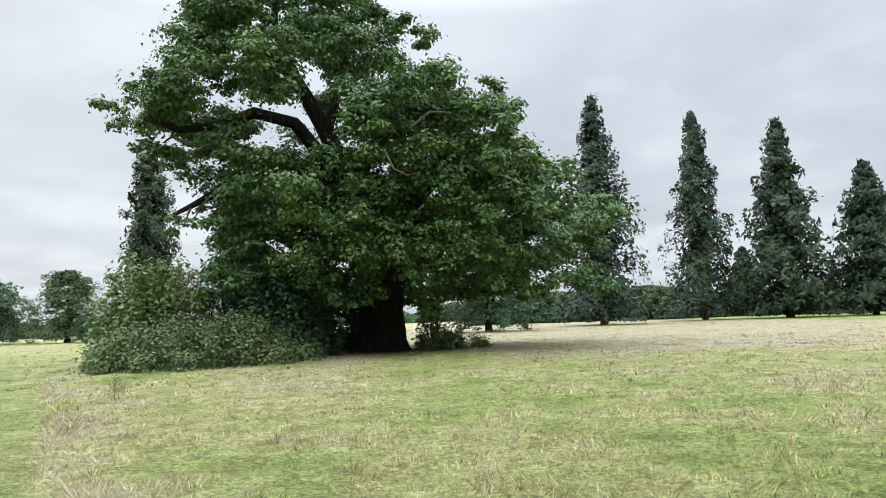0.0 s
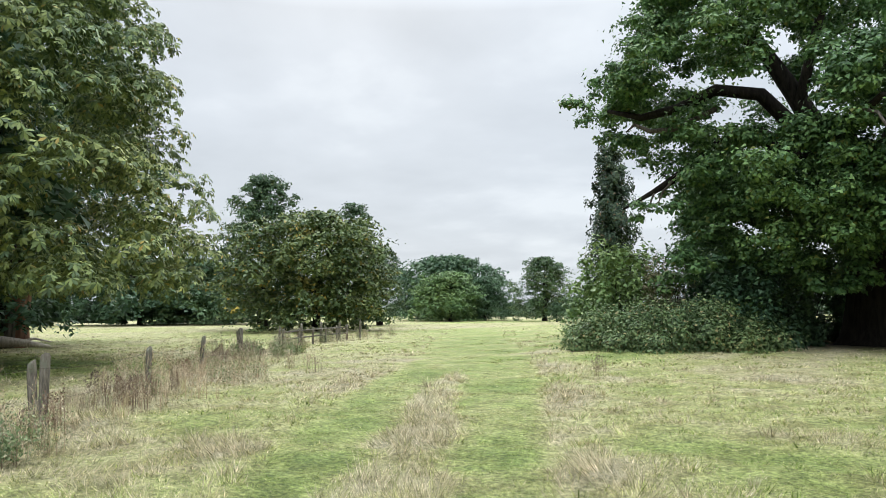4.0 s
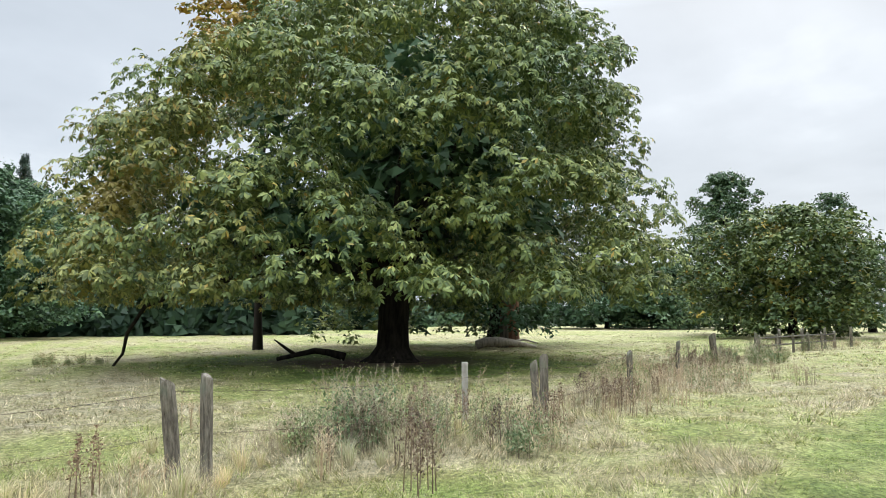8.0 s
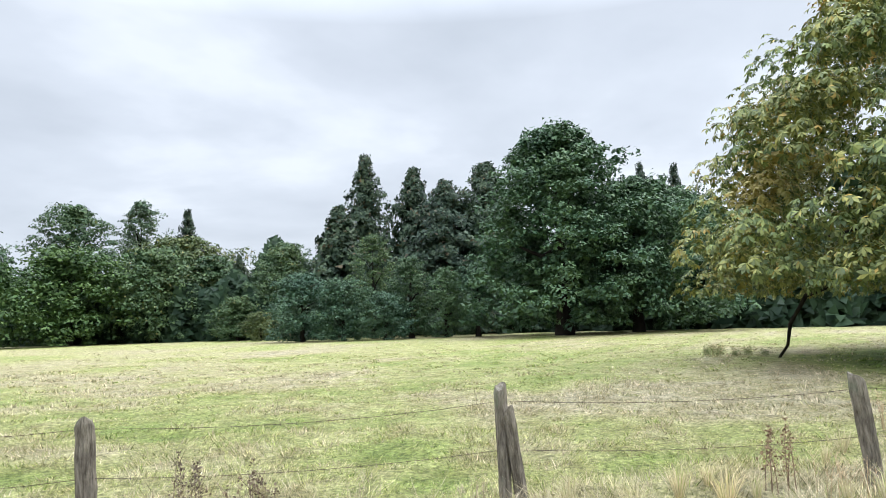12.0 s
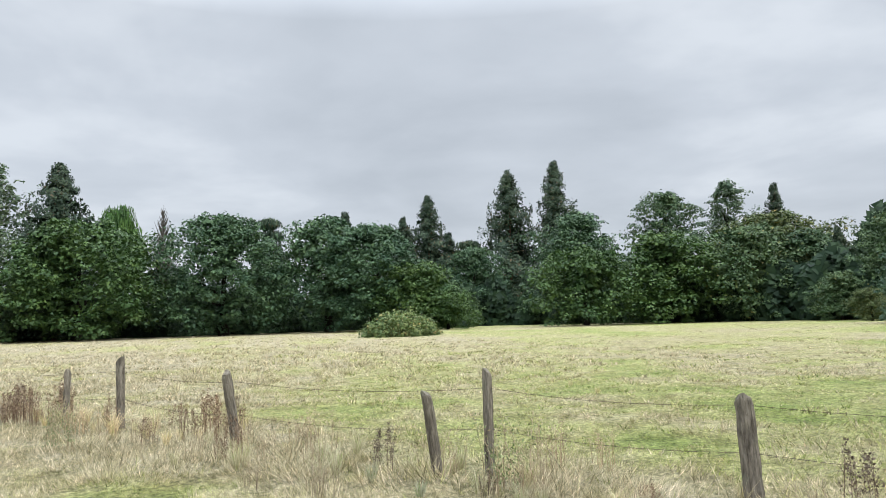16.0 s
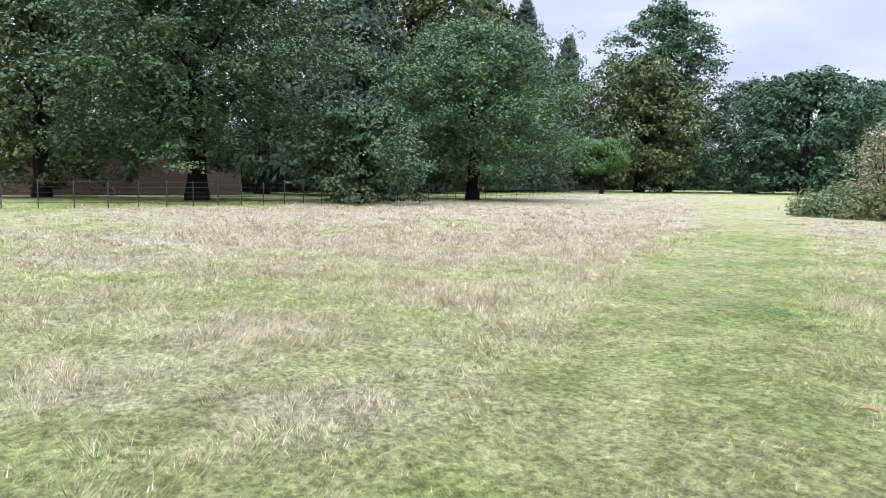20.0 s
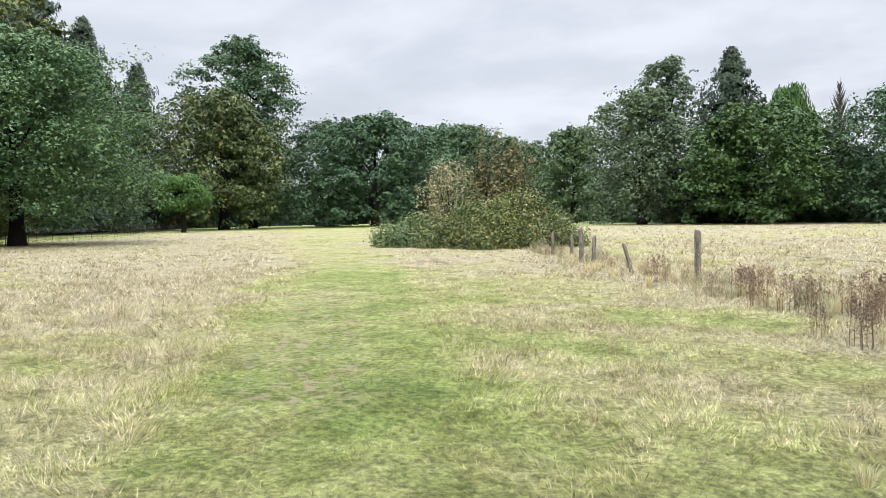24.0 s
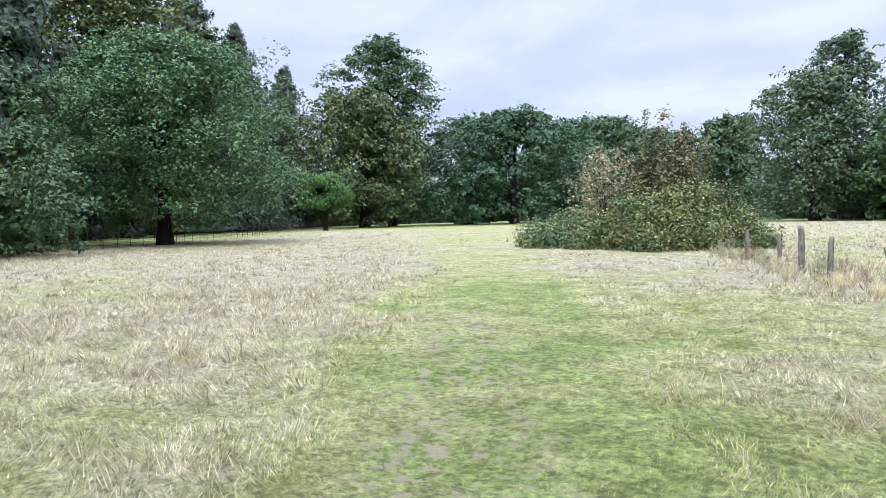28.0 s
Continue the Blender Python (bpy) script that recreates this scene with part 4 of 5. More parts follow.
wood_tree("broad", -67.1, -97.7, 20.3, 5.9, "mid")
wood_tree("round", -59.1, -86.3, 12.4, 6.8, "light")
wood_tree("broad", -80.7, -100.1, 23.1, 4.7, "pale")
wood_tree("broad", -67.1, -80.2, 12.7, 6.0, "mid")
wood_tree("conifer", -100.5, -110.8, 26.0, 5.3)
wood_tree("round", -75.5, -78.1, 11.9, 5.0, "dark")
wood_tree("conifer", -81.1, -78.2, 13.1, 2.9)
wood_tree("round", -81.1, -69.3, 13.7, 4.1, "mid")
wood_tree("broad", 99.9, -161.9, 25.2, 15.2, "dark")
wood_tree("round", 91.0, -178.4, 19.1, 8.8, "dark")
wood_tree("round", 64.7, -152.1, 21.1, 9.0, "mid")
wood_tree("broad", 39.0, -119.1, 21.8, 7.8, "pale")
wood_tree("broad", 38.6, -132.9, 29.5, 6.9, "pale")
wood_tree("conifer", 27.1, -129.6, 29.8, 10.2)
wood_tree("round", 21.6, -116.4, 17.3, 10.6, "light")
wood_tree("pine", 19.4, -141.1, 24.5, 4.6)
wood_tree("bare", 12.0, -142.0, 24.5, 4.1)
wood_tree("round", 0.9, -115.5, 18.5, 8.8, "dark")
wood_tree("cedar", -6.9, -132.3, 20.7, 5.1)
wood_tree("round", -15.5, -116.5, 18.4, 8.0, "dark")
wood_tree("round", -21.4, -108.5, 16.2, 8.1, "dark")
wood_tree("round", -27.8, -102.9, 9.8, 5.9, "light")
wood_tree("round", -30.8, -100.0, 6.3, 3.7, "light")
wood_tree("conifer", -23.7, -150.7, 25.5, 6.1)
wood_tree("conifer", -36.0, -148.3, 24.1, 7.3)
wood_tree("conifer", -41.2, -146.9, 28.6, 9.3)
wood_tree("conifer", -44.7, -143.8, 20.1, 5.8)
wood_tree("conifer", -56.3, -137.6, 32.7, 10.0)
wood_tree("conifer", -65.2, -133.5, 34.2, 10.0)
wood_tree("cedar", -48.4, -142.6, 17.9, 6.0)
wood_tree("broad", 95.0, -153.2, 23.5, 13.7, "mid")
wood_tree("broad", 98.3, -122.9, 23.2, 14.0, "dark")
wood_tree("round", 116.3, -128.6, 24.6, 10.1, "mid")
wood_tree("round", 110.7, -154.8, 19.4, 11.1, "mid")
wood_tree("round", 93.7, -182.5, 22.5, 12.0, "mid")
wood_tree("grand", 119.8, -106.8, 39.4, 14.4, "dark")
wood_tree("grand", 110.7, -92.7, 25.8, 13.6, "olive")
wood_tree("conifer", 128.4, -87.4, 33.2, 9.4)
wood_tree("pine", 92.8, -70.3, 8.9, 4.5)
wood_tree("lifted", 56.9, -29.2, 15.0, 9.2, "deep")
wood_tree("conifer", 116.8, -70.0, 36.1, 11.3)
wood_tree("conifer", 106.2, -55.8, 38.5, 13.5)
wood_tree("grand", 88.7, -35.8, 30.7, 8.8, "olive")
wood_tree("round", 108.1, -68.9, 15.6, 4.8, "mid")
wood_tree("shrub", 117.7, -127.4, 3.3, 4.0, "dark")
wood_tree("grand", 62.0, 4.9, 17.0, 7.0, "olive")
wood_tree("lifted", 54.0, -5.6, 20.5, 10.6, "mid")
wood_tree("conifer", 73.0, -22.7, 27.5, 11.6)
wood_tree("broad", 90.2, -39.7, 34.0, 9.4, "olive")
wood_tree("shrub", 46.9, -15.6, 6.6, 4.5, "mid")
wood_tree("broad", 85.3, 0.8, 22.5, 10.2, "dark")
wood_tree("broad", 79.0, -14.5, 27.0, 6.2, "mid")



# ---- the old oak ----
def outline(z, table):
    """Left and right reach at height z, from rows (height, left, right)."""
    for (z0, l0, r0), (z1, l1, r1) in zip(table, table[1:]):
        if z0 <= z <= z1:
            k = (z - z0) / (z1 - z0)
            return l0 + (l1 - l0) * k, r0 + (r1 - r0) * k
    return 0.0, 0.0


def crown_in_outline(rng, table, depth, blobs, rad, shell=0.55):
    """Clump places inside an outline seen from the side, with a matching depth."""
    zs = np.array([q[0] for q in table])
    got = []
    while len(got) < blobs:
        z = rng.uniform(zs[0], zs[-1])
        lo, hi = outline(z, table)
        half, mid = (hi - lo) / 2, (hi + lo) / 2
        if half <= 0 or rng.random() > half / 14:
            continue
        a, k = rng.uniform(0, 2 * np.pi), math.sqrt(rng.uniform(shell ** 2, 1))
        br = rng.uniform(*rad)
        k = max(0.0, k - 0.85 * br / half)
        got.append((mid + half * k * math.cos(a), depth * (half / 14) ** 0.7 * k * math.sin(a), z, br))
    return np.array(got)


OAK_OUTLINE = [(2.0, -7.8, 5.0), (2.8, -8.2, 8.4), (4.0, -8.2, 10.4), (5.4, -8.4, 13.2), (6.8, -8.8, 13.0), (7.9, -9.8, 11.6), (8.9, -10.6, 9.8), (9.9, -11.0, 8.4), (11.0, -13.0, 6.6), (11.9, -14.6, 6.0), (12.6, -12.6, 5.2), (13.9, -11.2, 4.8), (14.7, -11.0, 3.6), (16.0, -10.8, 2.4), (17.2, -9.9, 0.4), (19.0, -7.4, -0.6), (20.4, -5.0, -2.0)]


def build_oak():
    root = tagged(new("oak_tree"), "ancient oak with a huge dark trunk and crooked limbs", "tree")
    # its breadth lies across the line of sight from the path
    root.matrix_basis = pose(-0.9, 35.5, 0, 0, 0, 1.5)
    rng = np.random.default_rng(5)
    zs = (-0.2, 0.15, 0.8, 2.0, 3.4, 4.6, 5.6)
    bole = [(0.05 * z, 0, z, r) for z, r in zip(zs, (1.75, 1.4, 1.2, 1.08, 1.12, 1.2, 0.8))]
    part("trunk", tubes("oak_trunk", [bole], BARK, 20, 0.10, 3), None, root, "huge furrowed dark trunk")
    limbs = [
        [(-0.4, 0, 4.4, 0.62), (-1.5, -0.4, 6.6, 0.55), (-2.4, -0.8, 8.2, 0.48), (-4.0, -1.4, 9.3, 0.42), (-5.6, -1.6, 9.0, 0.34), (-7.2, -1.8, 7.9, 0.25), (-8.6, -2.0, 7.1, 0.15), (-10.0, -2.4, 6.3, 0.05)],
        [(-1.6, -0.3, 6.8, 0.42), (-2.2, -1.2, 9.0, 0.38), (-3.8, -2.0, 11.0, 0.33), (-5.6, -2.4, 11.4, 0.28), (-7.2, -2.8, 10.7, 0.22), (-8.8, -3.2, 10.4, 0.16), (-10.3, -3.4, 10.9, 0.08)],
        [(-0.2, 0.2, 5.0, 0.60), (-1.2, 0.5, 8.4, 0.50), (-2.6, 0.4, 11.4, 0.42), (-4.0, 0.2, 14.0, 0.32), (-5.0, 0, 16.6, 0.2), (-4.8, 0, 19.2, 0.08)],
        [(0.4, 0, 4.6, 0.55), (1.4, -0.6, 6.8, 0.45), (3.0, -1.2, 8.4, 0.35), (5.4, -1.6, 9.2, 0.24), (7.6, -1.4, 10.0, 0.1)],
        [(0.5, 0.2, 4.6, 0.50), (2.6, 1.0, 6.0, 0.40), (5.6, 1.2, 6.4, 0.28), (9.0, 1.0, 5.6, 0.14), (11.2, 0.6, 5.0, 0.05)],
        [(0.2, 0.6, 4.8, 0.50), (0.6, 2.6, 8.0, 0.38), (1.4, 5.0, 11.0, 0.24), (1.2, 6.4, 14.0, 0.1)],
        [(-0.2, -0.6, 4.6, 0.45), (-0.8, -3.0, 7.0, 0.34), (-0.4, -5.4, 8.4, 0.22), (0.6, -7.6, 8.8, 0.09)],
        [(-4.0, 0.2, 14.0, 0.2), (-6.6, -0.4, 15.4, 0.14), (-9.0, -0.6, 15.8, 0.06)],
        [(-1.2, 0.5, 8.4, 0.34), (0.6, 0.8, 11.6, 0.28), (1.8, 0.6, 13.2, 0.16), (2.2, 0.6, 14.2, 0.05)],
        [(-2.4, 0.2, 11.0, 0.26), (-1.4, -0.8, 14.4, 0.2), (-0.8, -1.0, 17.6, 0.08)],
    ]
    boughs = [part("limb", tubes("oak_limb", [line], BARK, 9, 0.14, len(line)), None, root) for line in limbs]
    dead = [
        [(-5.6, -2.8, 10.4, 0.13), (-6.4, -3.4, 9.9, 0.13), (-7.2, -3.8, 9.5, 0.12), (-8.2, -4.0, 9.5, 0.10), (-8.9, -4.0, 9.9, 0.07), (-9.3, -4.0, 9.6, 0.03)],
        [(-7.6, -1.9, 7.7, 0.07), (-8.1, -2.4, 7.0, 0.05), (-8.3, -2.5, 6.5, 0.035), (-8.8, -2.6, 6.2, 0.015)],
        [(-8.6, -2.0, 7.1, 0.06), (-8.7, -2.4, 6.5, 0.04), (-9.2, -2.6, 6.1, 0.025), (-9.3, -2.6, 5.7, 0.01)],
        [(0.0, -7.4, 8.4, 0.07), (0.4, -8.4, 8.0, 0.055), (0.7, -8.9, 7.2, 0.04), (1.2, -9.1, 6.9, 0.03), (1.7, -9.1, 7.0, 0.012)],
        [(1.4, -8.0, 9.0, 0.06), (2.2, -8.6, 9.5, 0.045), (3.0, -8.8, 9.4, 0.02)],
    ]
    for line, bough in zip(dead, (boughs[1], boughs[0], boughs[0], boughs[6], boughs[6])):
        part("dead_branch", tubes("oak_dead_branch", [line], DEADWOOD, 7, 0.15, 1), None, bough, "bare bleached dead branch")
    b = crown_in_outline(rng, OAK_OUTLINE, 10.5, 400, (0.7, 1.35), 0.66)
    inner = crown_in_outline(rng, OAK_OUTLINE, 8.5, 90, (0.9, 1.4), 0.15)
    b = np.concatenate([b, inner])
    # keep the window under the great limbs open
    gap = (np.abs(b[:, 0] + 3.5) < 2.6) & (np.abs(b[:, 2] - 9.6) < 0.9) & (b[:, 1] < 4)
    b = b[~gap]
    # boughs that hang before the trunk
    hung = np.column_stack([rng.uniform(-3.5, 4.5, 34), rng.uniform(-7.5, -2.0, 34), rng.uniform(3.9, 7.4, 34), rng.uniform(0.7, 1.2, 34)])
    front = np.column_stack([rng.uniform(-1.2, 6.0, 46), rng.uniform(-8.0, -4.0, 46), rng.uniform(6.8, 11.4, 46), rng.uniform(0.7, 1.2, 46)])
    low = np.column_stack([rng.uniform(-7.8, 9.0, 150), rng.uniform(-6.5, 4.0, 150), rng.uniform(2.3, 7.4, 150), rng.uniform(0.7, 1.2, 150)])
    low = low[(np.abs(low[:, 0] - 0.2) > 2.6) | (low[:, 2] > 4.0)]
    b = np.concatenate([b, hung, front, low])
    # every clump breaks into uneven sprays
    b = np.repeat(b, 5, axis=0)
    b[:, :3] += unit(rng.normal(0, 1, (len(b), 3))) * (b[:, 3:] * rng.uniform(0.2, 1.0, (len(b), 1))) * np.array([1.1, 1.1, 0.65])
    b[:, 3] *= rng.uniform(0.3, 0.65, len(b))
    c, n = blob_leaves(rng, b[:, :3], b[:, 3], 92, 0.68, 0.22)
    v, f = leaf_tris(rng, c, n, np.full(len(c), 0.185), 0.85, 0.2)
    part("crown", fast_mesh("oak_crown", v, f, LEAF["oak"]), None, root)
    return root


build_oak()


# ---- the horse chestnut beyond the fence ----
CHESTNUT_OUTLINE = [(1.7, -12.2, 9.0), (2.4, -13.2, 10.6), (3.6, -13.2, 10.8), (5.4, -12.2, 10.4), (7.2, -11.7, 9.8), (9.0, -10.4, 9.8), (10.0, -8.7, 9.6), (11.4, -6.2, 9.0), (13.0, -3.4, 7.4), (14.4, -1.6, 4.4), (15.2, -0.4, 1.6)]


def palmate(rng, c, nrm, size):
    """Horse-chestnut leaves: six pointed leaflets that droop like a little parasol from one point."""
    n = len(c)
    top = unit(unit(nrm) * 0.75 + np.array([0, 0, 0.55]) + rng.normal(0, 0.28, (n, 3)))
    ahead = unit(nrm * np.array([1, 1, 0.2]) + rng.normal(0, 0.5, (n, 3)))
    ahead = unit(ahead - top * np.sum(ahead * top, 1, keepdims=True))
    side = np.cross(top, ahead)
    s = (size * rng.uniform(0.75, 1.25, n))[:, None]
    vs = []
    for a, k in ((-1.95, 0.62), (-1.15, 0.88), (-0.4, 1.0), (0.4, 1.0), (1.15, 0.88), (1.95, 0.62)):
        d = ahead * math.cos(a) + side * math.sin(a)
        w = side * math.cos(a) - ahead * math.sin(a)
        d = unit(d - top * rng.uniform(0.25, 0.75, (n, 1)))
        mid = c + d * s * k * 0.62 + top * s * 0.05
        vs.append(np.stack([c, mid + w * s * k * 0.19, c + d * s * k - top * s * 0.06, mid - w * s * k * 0.19], 1))
    v = np.stack(vs, 1).reshape(-1, 3)
    return v, np.arange(len(v)).reshape(-1, 4)


def cushions(rng, b, per):
    """Leaf places over domed cushions, open below."""
    cs, ns = [], []
    for x, y, z, r in b:
        d = unit(rng.normal(0, 1, (per, 3)))
        d[:, 2] = np.where(d[:, 2] < -0.12, -d[:, 2], d[:, 2])
        skin = rng.uniform(0.80, 1.08, (per, 1)) * (1 + 0.16 * np.sin(5 * d[:, :1] + 3 * x) * np.sin(4 * d[:, 1:2] + z))
        cs.append(np.array([x, y, z - 0.3 * r]) + d * r * skin * np.array([1.05, 1.05, 0.78]))
        ns.append(d)
    return np.concatenate(cs), np.concatenate(ns)


def build_chestnut():
    root = tagged(new("horse_chestnut_tree"), "spreading horse chestnut with drooping leaves and a short dark trunk", "tree")
    root.matrix_basis = pose(-26.0, 8.0, 0, 0, 0, 71.5)
    rng = np.random.default_rng(8)
    bole = [(0.04 * z, 0, z, r) for z, r in zip((-0.1, 0.12, 0.5, 1.2, 2.0, 2.8, 4.0), (1.2, 0.85, 0.62, 0.54, 0.56, 0.7, 0.4))]
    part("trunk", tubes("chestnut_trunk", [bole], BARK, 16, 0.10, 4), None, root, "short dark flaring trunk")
    for i in range(13):
        a, up = 2.4 * i, 0.35 + 0.5 * (i % 3)
        ln = (8.2, 5.6, 3.8)[i % 3]
        c, s = math.cos(a), math.sin(a)
        line = [(c * ln * k, s * ln * k * 0.9, 2.4 + 0.15 * i * 0.4 + ln * up * k - (2.6 * k ** 3 if i % 3 == 0 else 0) + 0.35 * math.sin(9 * k + i), 0.24 * (1 - 0.9 * k)) for k in (0, 0.2, 0.4, 0.55, 0.75, 1.0)]
        part("limb", tubes("chestnut_limb", [line], BARK, 7, 0.12, i), None, root)
    # the low bough on the sunny side that props itself on the ground
    prop = [(-3.5, -2.0, 3.4, 0.12), (-6.6, -2.6, 2.6, 0.10), (-8.2, -2.4, 2.0, 0.075), (-8.9, -2.0, 1.1, 0.06), (-9.1, -1.8, 0.4, 0.05), (-9.5, -1.6, -0.05, 0.045)]
    part("low_bough", tubes("chestnut_bough", [prop], BARK, 7, 0.12, 2), None, root, "low bough propped on the ground")
    b = crown_in_outline(rng, CHESTNUT_OUTLINE, 11.5, 520, (0.75, 1.45), 0.82)
    inner = crown_in_outline(rng, CHESTNUT_OUTLINE, 9.5, 60, (0.9, 1.5), 0.2)
    inner = inner[inner[:, 2] > 3.6]
    low = (np.hypot(b[:, 0], b[:, 1]) < 4.0) & (b[:, 2] < 3.0)
    ring, away = rng.uniform(0, 2 * np.pi, 60), rng.uniform(3.5, 8.5, 60)
    hung = np.column_stack([np.cos(ring) * away - 1.0, np.sin(ring) * away * 0.9, rng.uniform(2.3, 4.6, 60), rng.uniform(0.7, 1.2, 60)])
    hung = hung[(np.abs(hung[:, 0]) > 2.2) | (hung[:, 2] > 3.3)]
    b = np.concatenate([b[~low], inner, hung])
    # the boughs clear the ground, higher round the trunk
    b[:, 2] = np.maximum(b[:, 2], 2.2 + 0.9 * np.clip(1 - np.hypot(b[:, 0], b[:, 1]) / 8, 0, 1) + 0.25 * b[:, 3])
    # the low boughs on the open side have begun to turn
    turned = (b[:, 0] < -4.0) & (rng.random(len(b)) < np.clip(-b[:, 0] / 10, 0.3, 0.85))
    # filler leaves in the crown's heart, coloured darker to act as its shade
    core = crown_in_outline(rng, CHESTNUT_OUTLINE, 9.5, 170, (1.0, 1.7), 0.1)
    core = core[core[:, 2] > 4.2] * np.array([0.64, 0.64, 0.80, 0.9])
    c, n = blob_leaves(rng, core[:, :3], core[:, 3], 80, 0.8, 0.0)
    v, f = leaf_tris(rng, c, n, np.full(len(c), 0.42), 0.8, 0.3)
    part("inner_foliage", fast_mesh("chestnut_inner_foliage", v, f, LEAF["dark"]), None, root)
    for name, some, leaf in (("crown", ~turned, "chest"), ("turning_boughs", turned, "chestlow")):
        c, n = cushions(rng, b[some], 62)
        v, f = palmate(rng, c, n, np.full(len(c), 0.22))
        part(name, fast_mesh("chestnut_" + name, v, f, LEAF[leaf]), None, root)
    return root


build_chestnut()


# ---- thickets with leaves of their own size ----
def thicket(name, x, y, h, r, leaf, size, count, label, category="shrub", flat=1.0, seed=1, ry=None, turn=0.0):
    """A mound of leafy clumps that reaches the ground, r by ry wide and h high."""
    rng = np.random.default_rng(seed)
    ry = ry or r
    count = int(count * 1.5)
    places = []
    for i in range(max(16, int(9 * (1 + r * ry / 3)))):
        k = math.sqrt((i + 0.5) / max(16, int(9 * (1 + r * ry / 3)))) * 0.92
        a = 2.4 * i + rng.normal(0, 0.2)
        top = max(0.16, (1 - k ** (1.6 + flat)) * rng.uniform(0.7, 1.05))
        b = rng.uniform(0.16, 0.28) * min(3.0, (r + ry) / 2)
        levels = max(1, int(top * h / (1.3 * b)))
        for m in range(levels + 1):
            places.append((math.cos(a) * k * r, math.sin(a) * k * ry, max(0.10, top * h * m / levels - 0.6 * b), b * (0.7 if m == 0 else 1.0)))
    per = max(20, count // len(places))
    c, n = [], []
    for x0, y0, z0, b in places:
        d = unit(rng.normal(0, 1, (per, 3)))
        d[:, 2] = np.where(d[:, 2] < -0.5, -d[:, 2], d[:, 2])
        c.append(np.array([x0, y0, z0]) + d * b * np.where(rng.random((per, 1)) < 0.12, rng.uniform(1, 1.5, (per, 1)), rng.uniform(0.3, 1.1, (per, 1))))
        n.append(d + np.array([0, 0, 0.45]))
    c, n = np.concatenate(c), np.concatenate(n)
    c[:, 2] = np.maximum(c[:, 2], 0.02)
    v, f = leaf_tris(rng, c, n, np.full(len(c), size), 0.8, 0.15)
    root = tagged(new(name), label, category)
    root.matrix_basis = pose(x, y, 0, 0, 0, turn)
    part("foliage", fast_mesh(name + "_foliage", v, f, LEAF[leaf]), None, root)
    lines = []
    for i in range(9):
        a = 2.4 * i
        q = 0.5 * rng.random()
        lines.append([(math.cos(a) * r * q * k, math.sin(a) * ry * q * k, h * 0.7 * k - 0.05, 0.05 * (1.1 - k)) for k in (0.02, 0.4, 0.75, 1.0)])
    tagged(part("stem_tangle", tubes(name + "_stems", lines, BARK, 5), None, root), kind="stuff")
    return root


# beside the oak
thicket("bramble_thicket", -7.8, 28.6, 1.75, 4.6, "bramble", 0.105, 26000, "low dense bramble thicket beside the old oak", "bramble", 1.6, 2, 3.0, 20)
thicket("sapling_shrub", -11.0, 32.2, 5.6, 2.6, "fresh", 0.20, 6500, "mid-green young shrubby tree among brambles", "shrub", 1.2, 3)
thicket("seeding_shrub", -8.6, 31.9, 4.4, 1.7, "seedy", 0.14, 5200, "pinkish grey seeding shrub beside the oak", "shrub", 1.2, 4)
thicket("elder_shrub", -5.8, 31.8, 4.2, 2.6, "dark", 0.20, 6500, "dark green shrub under the oak's crown", "shrub", 1.2, 5)
thicket("undergrowth_shrub", -4.9, 33.2, 2.5, 2.6, "dark", 0.15, 6000, "dark undergrowth at the foot of the oak", "shrub", 1.4, 6, 1.2)
thicket("young_shrub", 1.6, 34.2, 2.6, 1.0, "olive", 0.13, 1500, "thin olive shrub at the foot of the oak", "shrub", 1.0, 7)
thicket("low_bramble", 2.6, 34.0, 0.9, 2.0, "bramble", 0.12, 2200, "low bramble patch by the oak", "bramble", 1.4, 8, 0.9)
thicket("holly_shrub", -4.0, 39.5, 4.6, 4.4, "dark", 0.22, 9000, "dark evergreen shrubs behind the oak's trunk", "shrub", 1.3, 17, 2.4)
# the overgrown clump by the path
thicket("bramble_bank", 20.4, -35.6, 2.7, 4.6, "turnbramble", 0.12, 20000, "dense bramble bank with turning leaves beside the path", "bramble", 1.3, 9, 3.6, 25)
thicket("bramble_skirt", 25.6, -35.6, 1.6, 3.4, "bramble", 0.12, 8500, "low bramble skirt running towards the mown path", "bramble", 1.5, 10, 2.4, 30)
thicket("seeding_bush", 24.4, -37.0, 5.5, 2.3, "seedy", 0.13, 6500, "grey-pink bush covered in seed heads", "shrub", 1.5, 11)
thicket("hawthorn_bush", 21.6, -38.0, 6.2, 2.6, "hawthorn", 0.14, 9000, "brown-green hawthorn rising out of brambles", "shrub", 1.0, 12)
thicket("hawthorn_spray", 22.9, -38.3, 6.7, 0.8, "hawthorn", 0.13, 1300, "thin leafy sprays above the hawthorn", "shrub", 0.6, 13)
thicket("hawthorn_spray", 21.0, -38.2, 6.6, 0.7, "hawthorn", 0.13, 1100, "thin leafy sprays above the hawthorn", "shrub", 0.6, 14)
thicket("bramble_mound", -16.1, -67.5, 2.5, 4.0, "bramble", 0.22, 6000, "rounded bramble mound in the pasture", "bramble", 1.2, 16, 3.2)


# ---- the woods behind the first rows of trees ----
WOODS = ((-98, 30), (-101, -12), (-92, -45), (-84, -78), (-80, -110), (-72, -146), (-40, -162), (-8, -166), (25, -162), (58, -182), (90, -205), (135, -205), (165, -175), (152, -120), (122, -72), (98, -36), (88, 2), (84, 40))


